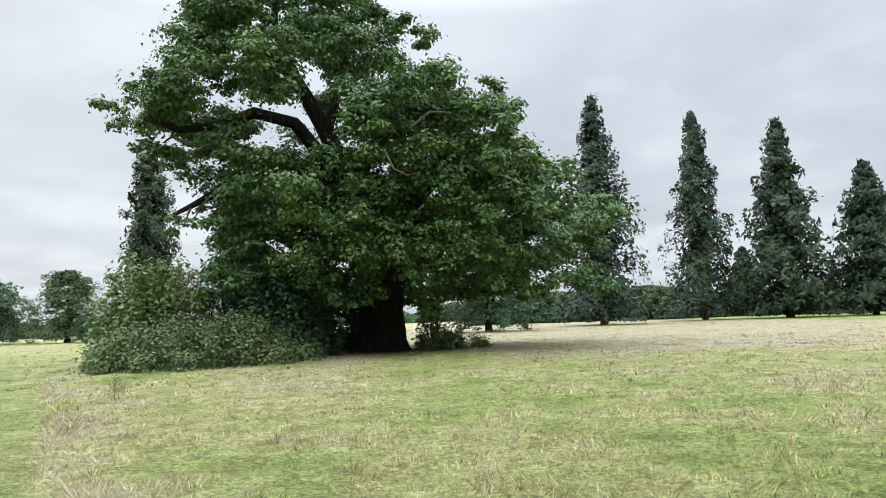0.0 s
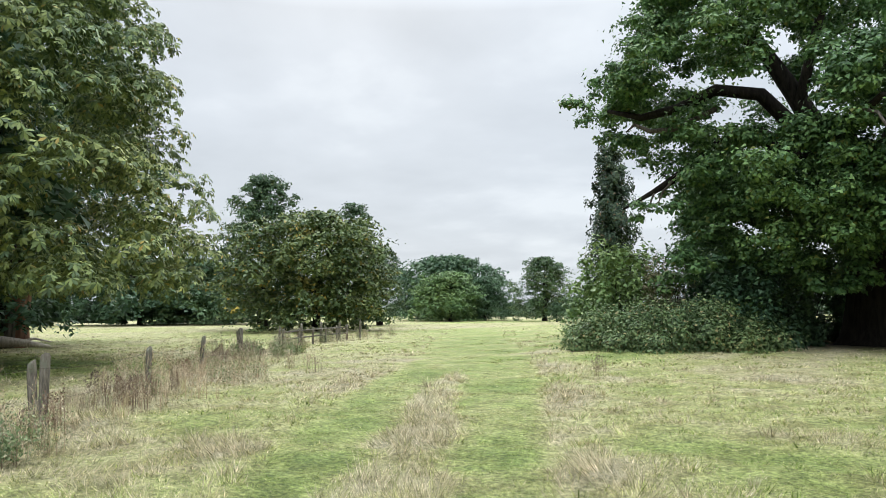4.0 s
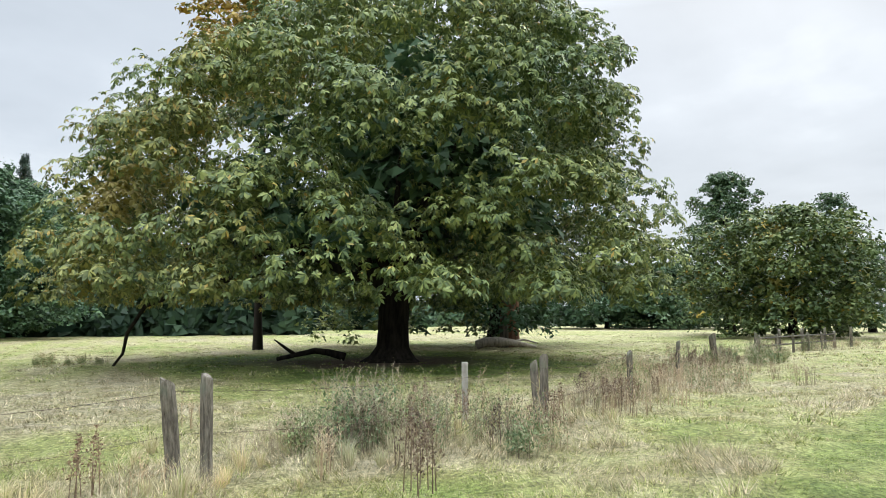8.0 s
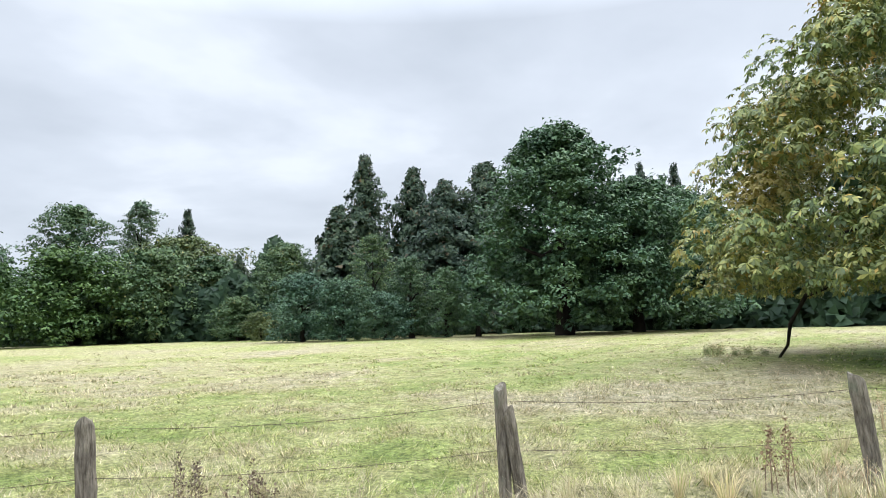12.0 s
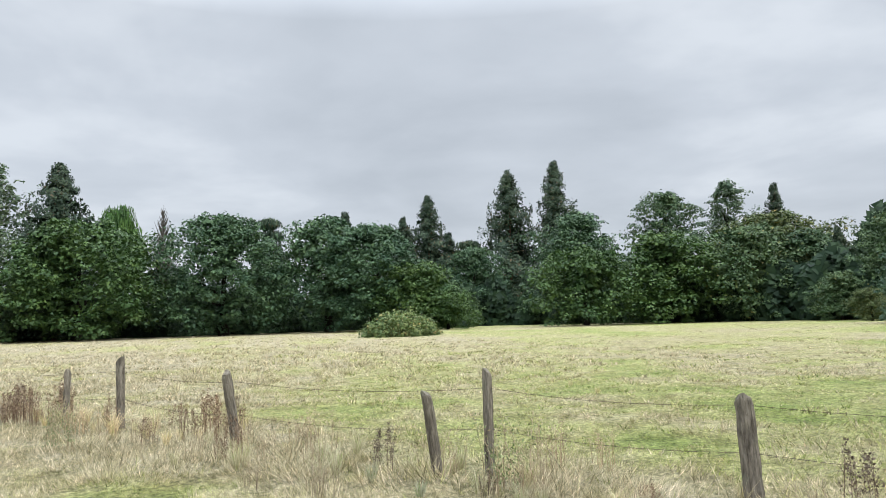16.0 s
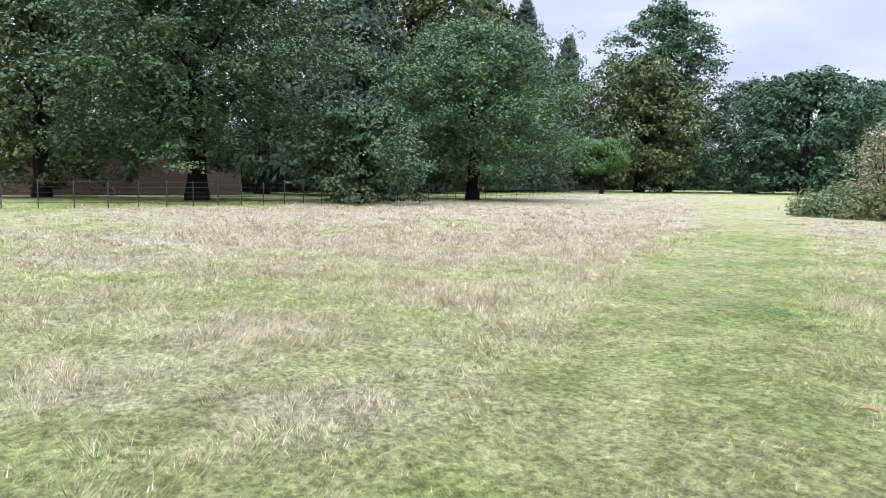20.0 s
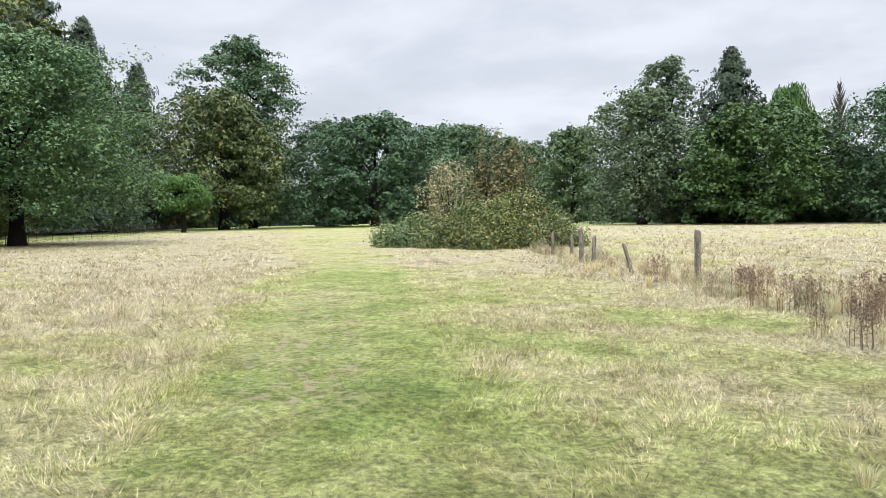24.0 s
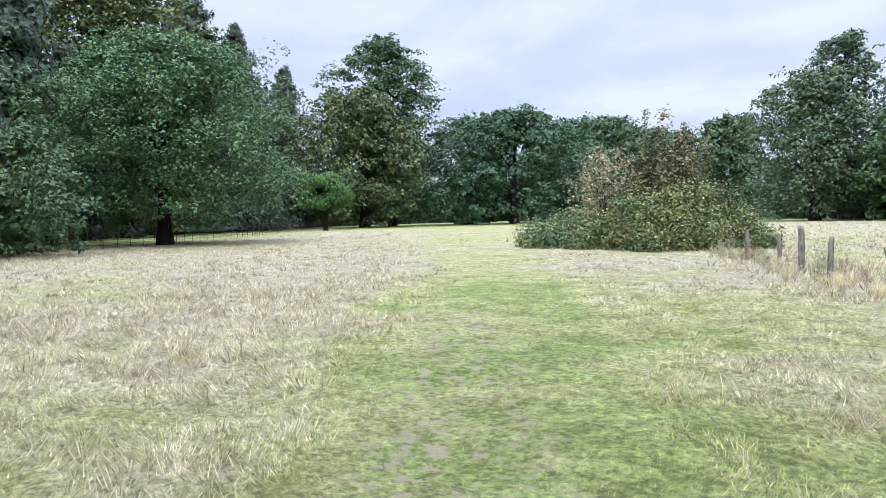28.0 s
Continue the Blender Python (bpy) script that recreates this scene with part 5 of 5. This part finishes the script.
def woodland(name, line, height, back, count, size, leaf, seed, label):
    rng = np.random.default_rng(seed)
    p = np.array(line, float)
    seg = np.hypot(*np.diff(p, axis=0).T)
    at_len = rng.uniform(0, seg.sum(), count)
    i = np.searchsorted(np.cumsum(seg), at_len).clip(0, len(seg) - 1)
    k = ((at_len - np.concatenate([[0], np.cumsum(seg)])[i]) / seg[i])[:, None]
    q = p[i] + (p[i + 1] - p[i]) * k
    top = height * (0.8 + 0.22 * np.sin(at_len * 0.31) + 0.16 * np.sin(at_len * 0.83 + 1))
    z = top * rng.random(count)
    inward = unit(-q)
    deep = rng.uniform(-back, back, (count, 1)) * np.sqrt(np.clip(1 - (z / (top + 0.1))[:, None] ** 2, 0.05, 1)) + 1.6 * np.sin(at_len * 1.1)[:, None]
    q = q + inward * deep
    c = np.column_stack([q, z])
    n = np.column_stack([inward, np.full(count, 0.6)])
    v, f = leaf_tris(rng, c, n, np.full(count, size), 0.9, 0.3)
    return tagged(new(name, fast_mesh(name, v, f, LEAF[leaf])), label, "woodland", kind="stuff")


# the gloom leaf paints the shade between and under the trees into these masses
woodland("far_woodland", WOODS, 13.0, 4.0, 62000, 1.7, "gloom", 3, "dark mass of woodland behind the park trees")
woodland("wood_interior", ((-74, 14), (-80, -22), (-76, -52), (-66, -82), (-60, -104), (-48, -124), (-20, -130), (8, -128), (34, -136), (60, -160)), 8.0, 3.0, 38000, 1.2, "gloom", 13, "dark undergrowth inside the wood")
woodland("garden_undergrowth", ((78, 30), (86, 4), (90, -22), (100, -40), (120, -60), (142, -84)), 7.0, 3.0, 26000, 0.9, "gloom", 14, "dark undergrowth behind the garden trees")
woodland("hedgerow", ((-150, 130), (-128, 62), (-120, 20), (-112, 0)), 5.0, 3.0, 16000, 0.9, "mid", 5, "distant hedgerow across the pasture")
woodland("far_hedgerow", ((-150, 140), (-110, 190), (-40, 200), (40, 190), (120, 150)), 4.5, 3.0, 24000, 1.2, "mid", 6, "distant hedgerow across the pasture")
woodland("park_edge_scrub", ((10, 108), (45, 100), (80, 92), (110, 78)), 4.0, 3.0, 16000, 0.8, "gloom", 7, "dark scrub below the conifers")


# ---- fences ----
def post_mesh(name, h, r, square, seed):
    """A weathered post: split or sawn, out of true, with a worn top."""
    rng = np.random.default_rng(seed)
    sides = 4 if square else 9
    rings = [-0.25, 0.0, 0.12, 0.25 * h, 0.4 * h, 0.55 * h, 0.7 * h, 0.85 * h, h - 0.04, h]
    vs, fs = [], []
    turn0 = rng.uniform(0, 6.28)
    own = rng.uniform(0.74, 1.12, sides)
    for m, z in enumerate(rings):
        for j in range(sides):
            a = turn0 + 2 * np.pi * j / sides
            q = r * own[j] * rng.uniform(0.9, 1.1) * (1.25 if square else 1.0) * (0.82 if m == len(rings) - 1 else 1.0)
            vs.append((math.cos(a) * q, math.sin(a) * q, z + (0.035 * math.cos(a + 1 + seed) + rng.uniform(-0.015, 0.015) if m >= len(rings) - 2 else 0)))
    bm = bmesh.new()
    vv = [bm.verts.new(v) for v in vs]
    for m in range(len(rings) - 1):
        for j in range(sides):
            k = (j + 1) % sides
            bm.faces.new((vv[m * sides + j], vv[m * sides + k], vv[(m + 1) * sides + k], vv[(m + 1) * sides + j]))
    bm.faces.new(vv[-sides:])
    if square:
        bmesh.ops.bevel(bm, geom=[e for e in bm.edges], offset=0.006, segments=1, affect="EDGES")
    me = bpy.data.meshes.new(name)
    bm.to_mesh(me)
    bm.free()
    me.materials.append(POSTWOOD)
    return me


def wire_line(points, height, barbs, seed):
    """A slack strand from post to post, with barbs."""
    rng = np.random.default_rng(seed)
    lines = []
    for (x0, y0, k0), (x1, y1, k1) in zip(points, points[1:]):
        ln = math.hypot(x1 - x0, y1 - y0)
        steps = max(4, int(ln / 0.5))
        sag = 0.015 * ln + rng.uniform(0, 0.03)
        lines.append([(x0 + (x1 - x0) * s / steps, y0 + (y1 - y0) * s / steps, height * (k0 + (k1 - k0) * s / steps) - sag * 4 * (s / steps) * (1 - s / steps), 0.0022) for s in range(steps + 1)])
        if barbs:
            for s in range(int(ln / 0.13)):
                k = (s + 0.5) / int(ln / 0.13)
                x, y, z = x0 + (x1 - x0) * k, y0 + (y1 - y0) * k, height * (k0 + (k1 - k0) * k) - sag * 4 * k * (1 - k)
                a = rng.uniform(0, 6.28)
                u, w = 0.014 * math.cos(a), 0.014 * math.sin(a)
                lines.append([(x - u, y - u, z - w, 0.0022), (x + u, y + u, z + w, 0.0022)])
    return lines


fence = tagged(new("wire_fence"), "old barbed-wire fence on leaning weathered wooden posts", "fence")
# x, y, height, radius, sawn square, lean along x and y in degrees
POSTS = (
    (-9.6, 5.0, 0.95, 0.060, False, 3, -2), (-9.9, 5.25, 1.02, 0.055, True, -1, 0), (-8.28, 0.2, 0.98, 0.075, False, 5, 4), (-8.3, 0.5, 1.02, 0.060, True, 1, -1),
    (-6.65, -2.65, 1.0, 0.062, False, 0, 2), (-6.72, -2.53, 0.80, 0.060, False, 5, 7), (-4.6, -5.4, 0.86, 0.075, False, 2, 1), (-2.5, -7.5, 0.86, 0.068, False, -4, 8),
    (-3.05, -7.45, 1.05, 0.048, True, 0, 0), (-0.55, -10.05, 1.0, 0.060, False, -3, 8), (1.28, -13.2, 1.12, 0.055, True, 0, 1), (2.2, -13.7, 0.92, 0.060, False, 0, -1),
    (6.9, -20.0, 1.15, 0.085, False, 0, 0), (8.95, -21.5, 0.80, 0.060, False, -6, 13), (11.6, -24.6, 1.12, 0.085, False, 0, 1), (10.4, -22.5, 0.94, 0.060, False, 2, -1), (12.9, -26.9, 0.85, 0.06, False, 1, 0), (14.6, -29.0, 0.9, 0.06, False, 3, 0),
    (-12.4, 8.6, 0.9, 0.06, False, 2, 3), (-15.6, 12.4, 0.95, 0.06, False, -3, 1), (-19.3, 17.0, 1.0, 0.09, False, 1, 1), (-19.8, 17.4, 0.9, 0.07, False, 4, 1), (-22.0, 21.5, 0.95, 0.06, False, 0, 2), (-24.1, 25.0, 1.0, 0.07, False, 0, 0),
    (-25.4, 27.8, 1.0, 0.07, False, 1, 0), (-26.4, 30.4, 1.0, 0.07, False, 0, 1), (-27.2, 33.2, 1.0, 0.07, False, 1, 1),
)
for k, (x, y, h, r, square, lx, ly) in enumerate(POSTS):
    p = part("post", post_mesh("fence_post", h + 0.02, r, square, 300 + k), None, fence)
    p.matrix_basis = pose(x, y, -0.04, lx, ly, 0)
stub = part("post", tubes("tube_post", [[(0, 0, -0.1, 0.05), (0, 0, 0.4, 0.05), (0, 0, 0.86, 0.05), (0, 0, 0.88, 0.046)]], RAILWOOD, 10), None, fence, "pale grey round post")
stub.location = (-10.7, 4.35, 0)
RUN = ((-27.2, 33.2, 1), (-24.1, 25.0, 1), (-19.3, 17.0, 1), (-15.6, 12.4, 0.95), (-12.4, 8.6, 0.95), (-9.6, 5.0, 1), (-8.28, 0.2, 1), (-6.65, -2.65, 1), (-4.6, -5.4, 0.93), (-3.05, -7.45, 1.0), (-0.55, -10.05, 1.0), (1.28, -13.2, 1.05), (6.9, -20.0, 1.0), (11.6, -24.6, 1.0), (14.6, -29.0, 0.9))
for k, hh in enumerate((0.42, 0.84)):
    part("wire", tubes("fence_wire", wire_line(RUN, hh, True, 50 + k), WIRE, 3), None, fence)

# a short post-and-rail by the far chestnuts
rail_fence = tagged(new("rail_fence"), "low grey post-and-rail fence under the far chestnut trees", "fence")
for k in range(6):
    x, y = -22.9 - 0.75 * k, 22.6 + 1.75 * k
    p = part("post", post_mesh("rail_fence_post", 0.95, 0.06, True, 400 + k), None, rail_fence)
    p.location = (x, y, -0.16)
for z in (0.34, 0.66):
    part("rail", tubes("fence_rail", [[(-22.9, 22.6, z, 0.04), (-24.8, 27.0, z + 0.02, 0.04), (-26.7, 31.4, z, 0.04)]], BARK_GREY, 6), None, rail_fence)

# iron estate railing before the garden trees
RAILING = ((38.0, 32.0), (39.6, 14.0), (40.2, 0.0), (45.2, -10.0), (51.5, -20.0), (60.0, -31.5), (73.0, -46.0), (98.0, -71.0), (112.0, -86.0))
railing = tagged(new("estate_railing"), "dark iron estate railing with several horizontal bars", "fence")
upright = fast_mesh("railing_post", *(lambda v: (v, [(0, 1, 5, 4), (1, 2, 6, 5), (2, 3, 7, 6), (3, 0, 4, 7), (4, 5, 6, 7)]))([(sx * 0.024, sy * 0.014, z) for z in (-0.1, 1.38) for sx, sy in ((-1, -1), (1, -1), (1, 1), (-1, 1))]), IRON)
bar_runs = [[] for _ in range(5)]
for (x0, y0), (x1, y1) in zip(RAILING, RAILING[1:]):
    ln = math.hypot(x1 - x0, y1 - y0)
    count = int(ln / 1.5)
    for s in range(count):
        k = s / count
        p = part("upright", upright, None, railing)
        p.matrix_basis = pose(x0 + (x1 - x0) * k, y0 + (y1 - y0) * k, 0, 0, 0, math.degrees(math.atan2(y1 - y0, x1 - x0)))
    for z, run in zip((0.24, 0.50, 0.76, 1.02, 1.30), bar_runs):
        run.append((x0, y0, z, 0.013))
for run in bar_runs:
    run.append((RAILING[-1][0], RAILING[-1][1], run[0][2], 0.013))
    part("bar", tubes("railing_bar", [run], IRON, 4), None, railing)

# pale field gates where the path enters the wood
for x, y, turn_by in ((103.0, -133.0, -38.0), (112.0, -126.0, -38.0)):
    gate = tagged(new("field_gate"), "pale weathered five-bar field gate at the wood", "gate", "gates at the wood")
    gate.matrix_basis = pose(x, y, 0, 0, 0, turn_by + 90)
    for sx in (-3.2, 0.0, 3.2):
        p = part("gate_post", post_mesh("gate_post", 1.35, 0.10, True, 500), RAILWOOD, gate)
        p.location = (sx, 0, -0.05)
    for z in (0.35, 0.6, 0.85, 1.1):
        part("bar", tubes("gate_bar", [[(-3.2, 0.06, z, 0.05), (0, 0.06, z, 0.05), (3.2, 0.06, z, 0.05)]], RAILWOOD, 4), None, gate)

# old brick wall of the garden
bm = bmesh.new()
bmesh.ops.create_cube(bm, size=1.0, matrix=Matrix.Diagonal((34.0, 0.35, 3.3, 1)))
wall = tagged(new("garden_wall"), "old red brick garden wall in deep shade", "wall", kind="structure")
body = part("wall_face", bm, BRICK, wall)
body.location = (0, 0, 1.6)
bm = bmesh.new()
bmesh.ops.create_cube(bm, size=1.0, matrix=Matrix.Diagonal((34.1, 0.46, 0.09, 1)))
cop = part("coping", bm, BARK_GREY, wall, "stone coping")
cop.location = (0, 0, 3.3)
wall.matrix_basis = pose(69.0, 6.0, 0, 0, 0, 94)


# ---- fallen wood ----
def fallen(name, lines, mat, label, x, y, turn_by=0.0):
    root = tagged(new(name), label, "dead wood")
    root.matrix_basis = pose(x, y, 0, 0, 0, turn_by)
    for n_part, line in lines:
        part(n_part, tubes(name + "_" + n_part, [line], mat, 10, 0.16, 7), None, root)
    return root


fallen("fallen_log", [("log", [(-1.6, 0, 0.25, 0.3), (-1.0, 0.1, 0.42, 0.36), (0, 0.1, 0.45, 0.34), (1.0, 0.0, 0.36, 0.26), (1.9, -0.2, 0.22, 0.16), (2.6, -0.3, 0.1, 0.07)]), ("branch", [(0.9, 0, 0.4, 0.12), (1.8, 0.5, 0.6, 0.08), (2.8, 0.7, 0.35, 0.04)])], LOGWOOD, "bleached fallen log in the long grass", -33.4, 16.0, 70)
log = bpy.data.objects["fallen_log"]
log.matrix_basis = log.matrix_basis @ Matrix.Scale(0.72, 4)
fallen("fallen_bough", [("bough", [(1.5, 0, 0.2, 0.2), (0.7, 0, 0.42, 0.17), (0, 0.1, 0.5, 0.14), (-0.9, 0, 0.30, 0.12), (-1.8, 0.1, 0.12, 0.10)]), ("branch", [(-0.9, 0.0, 0.30, 0.10), (-1.5, 0.3, 0.7, 0.07), (-2.0, 0.4, 1.05, 0.03)])], BARK, "dark fallen bough under the chestnut", -26.6, 5.2, 72)
bough = bpy.data.objects["fallen_bough"]
bough.matrix_basis = bough.matrix_basis @ Matrix.Scale(0.75, 4)
bough_trunk = tagged(new("split_trunk"), "red-brown split trunk of an old tree behind the chestnut", "tree trunk")
bough_trunk.location = (-35.6, 17.6, 0)
part("trunk", tubes("split_trunk_bole", [[(0, 0, -0.1, 0.75), (0.05, 0, 0.3, 0.58), (0.1, 0, 1.2, 0.5), (0.25, 0.05, 2.6, 0.46), (0.5, 0.1, 5.0, 0.4)]], BARK_RED, 14, 0.14, 5), None, bough_trunk)
part("split", tubes("split_trunk_half", [[(0.5, -0.5, -0.05, 0.30), (0.55, -0.5, 0.8, 0.24), (0.7, -0.5, 1.7, 0.1)]], DEADWOOD, 8, 0.2, 6), None, bough_trunk)


# ---- weeds along the fence ----
def weed(name, seed, stems, h, spread, mats, head, heads, label, leafy=0):
    """A clump of upright dead stems with seed heads."""
    rng = np.random.default_rng(seed)
    root = tagged(new(name), label, "weeds", name + " clumps")
    lines, c, nn = [], [], []
    for i in range(stems):
        a, q = rng.uniform(0, 6.28), spread * math.sqrt(rng.random())
        x, y, hh = math.cos(a) * q, math.sin(a) * q, h * rng.uniform(0.6, 1.1)
        lx, ly = rng.normal(0, 0.10, 2) * hh
        lines.append([(x + lx * k * k, y + ly * k * k, hh * k - 0.03, 0.0075 * (1.15 - k)) for k in (0, 0.35, 0.7, 1.0)])
        for m in range(4):
            z0 = rng.uniform(0.45, 0.9)
            b, s = rng.uniform(0, 6.28), rng.uniform(0.06, 0.16)
            lines.append([(x + lx * z0 ** 2, y + ly * z0 ** 2, hh * z0, 0.003), (x + lx * z0 ** 2 + math.cos(b) * s, y + ly * z0 ** 2 + math.sin(b) * s, hh * z0 + s * 1.1, 0.002)])
        k = rng.uniform(0.28, 1.0, heads)
        wide = 0.055 * (1.25 - k)
        c.append(np.column_stack([x + lx * k * k + rng.normal(0, 1, heads) * wide, y + ly * k * k + rng.normal(0, 1, heads) * wide, hh * k + rng.normal(0, 0.02, heads)]))
        if leafy:
            k = rng.uniform(0.08, 0.8, leafy)
            nn.append(np.column_stack([x + lx * k * k + rng.normal(0, 0.07, leafy), y + ly * k * k + rng.normal(0, 0.07, leafy), hh * k]))
    tagged(part("stem_tangle", tubes(name + "_stems", lines, mats[0], 3), None, root), kind="stuff")
    c = np.concatenate(c)
    v, f = leaf_quads(rng, c, rng.normal(0, 1, c.shape), np.full(len(c), head), 0.6, 0.0)
    tagged(part("seed_fluff", fast_mesh(name + "_heads", v, f, mats[1]), None, root), kind="stuff")
    if leafy:
        c = np.concatenate(nn)
        v, f = leaf_quads(rng, c, rng.normal(0, 1, c.shape) + np.array([0, 0, 0.5]), np.full(len(c), 0.07), 0.35, 0.6)
        tagged(part("leaf_growth", fast_mesh(name + "_leaves", v, f, mats[2]), None, root), kind="stuff")
    return root


WEEDS = [
    weed("dock_weed", 1, 8, 0.92, 0.28, (STEM_RED, STEM_RED), 0.037, 52, "dark red-brown dock stems with dry seed heads"),
    weed("thistle_weed", 2, 13, 1.08, 0.42, (STEM_DRY, LEAF["seedy"], LEAF["weedleaf"]), 0.036, 20, "faded thistles with pale fluffy heads", 20),
    weed("dry_weed", 3, 11, 0.75, 0.4, (STEM_DRY, STEM_DRY), 0.03, 16, "tangle of dry brown weed stems"),
    weed("nettle_weed", 4, 12, 0.7, 0.3, (STEM_DRY, LEAF["weedleaf"], LEAF["weedleaf"]), 0.04, 8, "grey-green nettles among dead stems", 44),
]
rng = np.random.default_rng(77)
spots = []
for (x0, y0), (x1, y1) in zip(FENCE_LINE[1:], FENCE_LINE[2:]):
    ln = math.hypot(x1 - x0, y1 - y0)
    for s in range(int(ln / 0.40)):
        k = rng.random()
        spots.append((x0 + (x1 - x0) * k + rng.normal(0, 0.45), y0 + (y1 - y0) * k + rng.normal(0, 0.45), int(rng.choice([0, 0, 1, 2, 2, 2]))))
for x0, y0, kind, count, wide in ((-9.7, 2.9, 1, 11, 0.8), (-9.4, 2.4, 2, 9, 0.8), (-9.8, 3.9, 1, 6, 0.5), (-9.6, 3.1, 3, 9, 0.8), (-9.2, 1.4, 2, 5, 0.5), (-9.3, 2.8, 0, 11, 0.9), (3.6, -15.2, 0, 9, 0.5), (2.8, -14.4, 0, 6, 0.4), (5.2, -17.0, 0, 7, 0.6), (0.4, -11.4, 0, 6, 0.7), (-1.6, -9.0, 2, 4, 0.6), (-3.4, -6.6, 2, 4, 0.7), (7.6, -19.6, 0, 3, 0.4), (-13.2, 9.4, 2, 14, 0.9), (-11.5, 7.6, 0, 6, 0.6), (-11.4, 7.4, 2, 12, 0.7), (-14.6, 11.6, 1, 8, 0.9), (-15.4, 13.0, 2, 12, 1.0), (-17.8, 15.6, 0, 8, 0.9), (-17.4, 15.4, 2, 10, 0.9), (-19.6, 18.4, 3, 8, 1.0), (-21.0, 20.0, 1, 6, 1.2)):
    for s in range(count):
        spots.append((x0 + rng.normal(0, wide), y0 + rng.normal(0, wide), kind + 10))
spots += [(-28.6, -3.0, 3), (-28.2, -2.0, 3), (-28.9, -4.0, 3), (-28.4, -3.6, 3), (-29.0, -2.6, 3), (-6.1, 16.3, 10), (-4.9, 14.6, 2), (9.0, -5.5, 2), (5.6, -10.6, 2), (3.8, -12.8, 10), (3.3, -12.2, 10), (3.3, -13.5, 10), (1.4, 8.6, 2)]
first = set()
for x, y, kind in spots:
    tall_by = rng.uniform(0.6, 1.15) if kind >= 10 else rng.uniform(0.35, 0.95)
    kind %= 10
    m = pose(x, y, -0.02, 0, 0, rng.uniform(0, 360)) @ Matrix.Scale(tall_by, 4)
    if kind in first:
        copy_thing(WEEDS[kind], m)
    else:
        WEEDS[kind].matrix_basis = m
        first.add(kind)


# ---- tussocks of long straw grass ----
def tussock(seed, blade_count, h, label):
    """Long arching straw blades from one root."""
    rng = np.random.default_rng(seed)
    n = blade_count
    a = rng.uniform(0, 2 * np.pi, n)
    root_r = 0.07 * np.sqrt(rng.random(n))
    x, y = np.cos(a) * root_r, np.sin(a) * root_r
    hh, out = h * rng.uniform(0.45, 1.1, n), rng.uniform(0.15, 1.0, n)
    a = a + rng.normal(0, 0.5, n)
    side = rng.uniform(0, np.pi, n)
    wx, wy = np.cos(side) * 0.0035, np.sin(side) * 0.0035
    mx, my, mz = x + np.cos(a) * out * hh * 0.35, y + np.sin(a) * out * hh * 0.35, hh * 0.62
    ex, ey, ez = x + np.cos(a) * out * hh, y + np.sin(a) * out * hh, hh * rng.uniform(0.75, 1.0, n)
    v = np.stack([x - wx, y - wy, x * 0 - 0.04, x + wx, y + wy, x * 0 - 0.04, mx + wx, my + wy, mz, mx - wx, my - wy, mz, ex, ey, ez], 1).reshape(-1, 3)
    b0 = (np.arange(n) * 5)[:, None]
    f = np.concatenate([b0 + [[0, 1, 2]], b0 + [[0, 2, 3]], b0 + [[3, 2, 4]]])
    return tagged(new("grass_tussock", fast_mesh("grass_tussock", v, f, STRAW)), label, "grass", "straw tussocks")


tall_tuft = tussock(5, 110, 0.62, "tall straw-coloured grass tussock beside the fence")
low_tuft = tussock(6, 90, 0.26, "low straw grass tussock in the meadow")
rng = np.random.default_rng(123)
used = []
for (x0, y0), (x1, y1) in zip(FENCE_LINE[4:], FENCE_LINE[5:]):
    for s in range(int(math.hypot(x1 - x0, y1 - y0) / 0.28)):
        k = rng.random()
        used.append((tall_tuft, x0 + (x1 - x0) * k + rng.normal(0, 0.5), y0 + (y1 - y0) * k + rng.normal(0, 0.5), rng.uniform(0.45, 1.15)))
for s in range(30):
    used.append((tall_tuft, -9.3 + rng.normal(0, 0.7), 2.4 + rng.normal(0, 1.1), rng.uniform(0.5, 1.0)))
for s in range(46):
    x, y = rng.uniform(-9, 14), rng.uniform(-16, 16)
    lane_near = max(float(inside_strip(x, y, strip)) for strip, tone in LANES)
    if lane_near < -0.25 and float(line_distance(np.array(x), np.array(y), WALK_LINE)) > 1.5:
        used.append((low_tuft, x, y, rng.uniform(0.45, 1.15)))
placed = set()
for tuft, x, y, size in used:
    m = pose(x, y, -0.01, 0, 0, rng.uniform(0, 360)) @ Matrix.Scale(size, 4)
    if tuft.name in placed:
        copy_thing(tuft, m)
    else:
        tuft.matrix_basis = m
        placed.add(tuft.name)


# a dry leaf on the mown path
bm = bmesh.new()
rows_of = []
for i in range(7):
    u = i / 6
    w = 0.035 * math.sin(math.pi * min(0.98, 0.08 + 0.9 * u)) ** 0.8
    z = 0.045 + 0.02 * math.sin(3 * u)
    rows_of.append([bm.verts.new((0.12 * (u - 0.5), w * k, z + 0.016 * abs(k))) for k in (-1, -0.5, 0, 0.5, 1)])
for r0, r1 in zip(rows_of, rows_of[1:]):
    for k in range(4):
        bm.faces.new((r0[k], r1[k], r1[k + 1], r0[k + 1]))
bmesh.ops.solidify(bm, geom=bm.faces[:], thickness=0.001)
dry_leaf = part("fallen_leaf", bm, plain_material("dry_leaf", (0.42, 0.25, 0.11), 0.7, 0.0, (0.55, 0.38, 0.20)))
tagged(dry_leaf, "single curled tan leaf lying on the mown path", "leaf")
dry_leaf.matrix_basis = pose(3.35, -5.32, -0.03, 0, 0, 35)
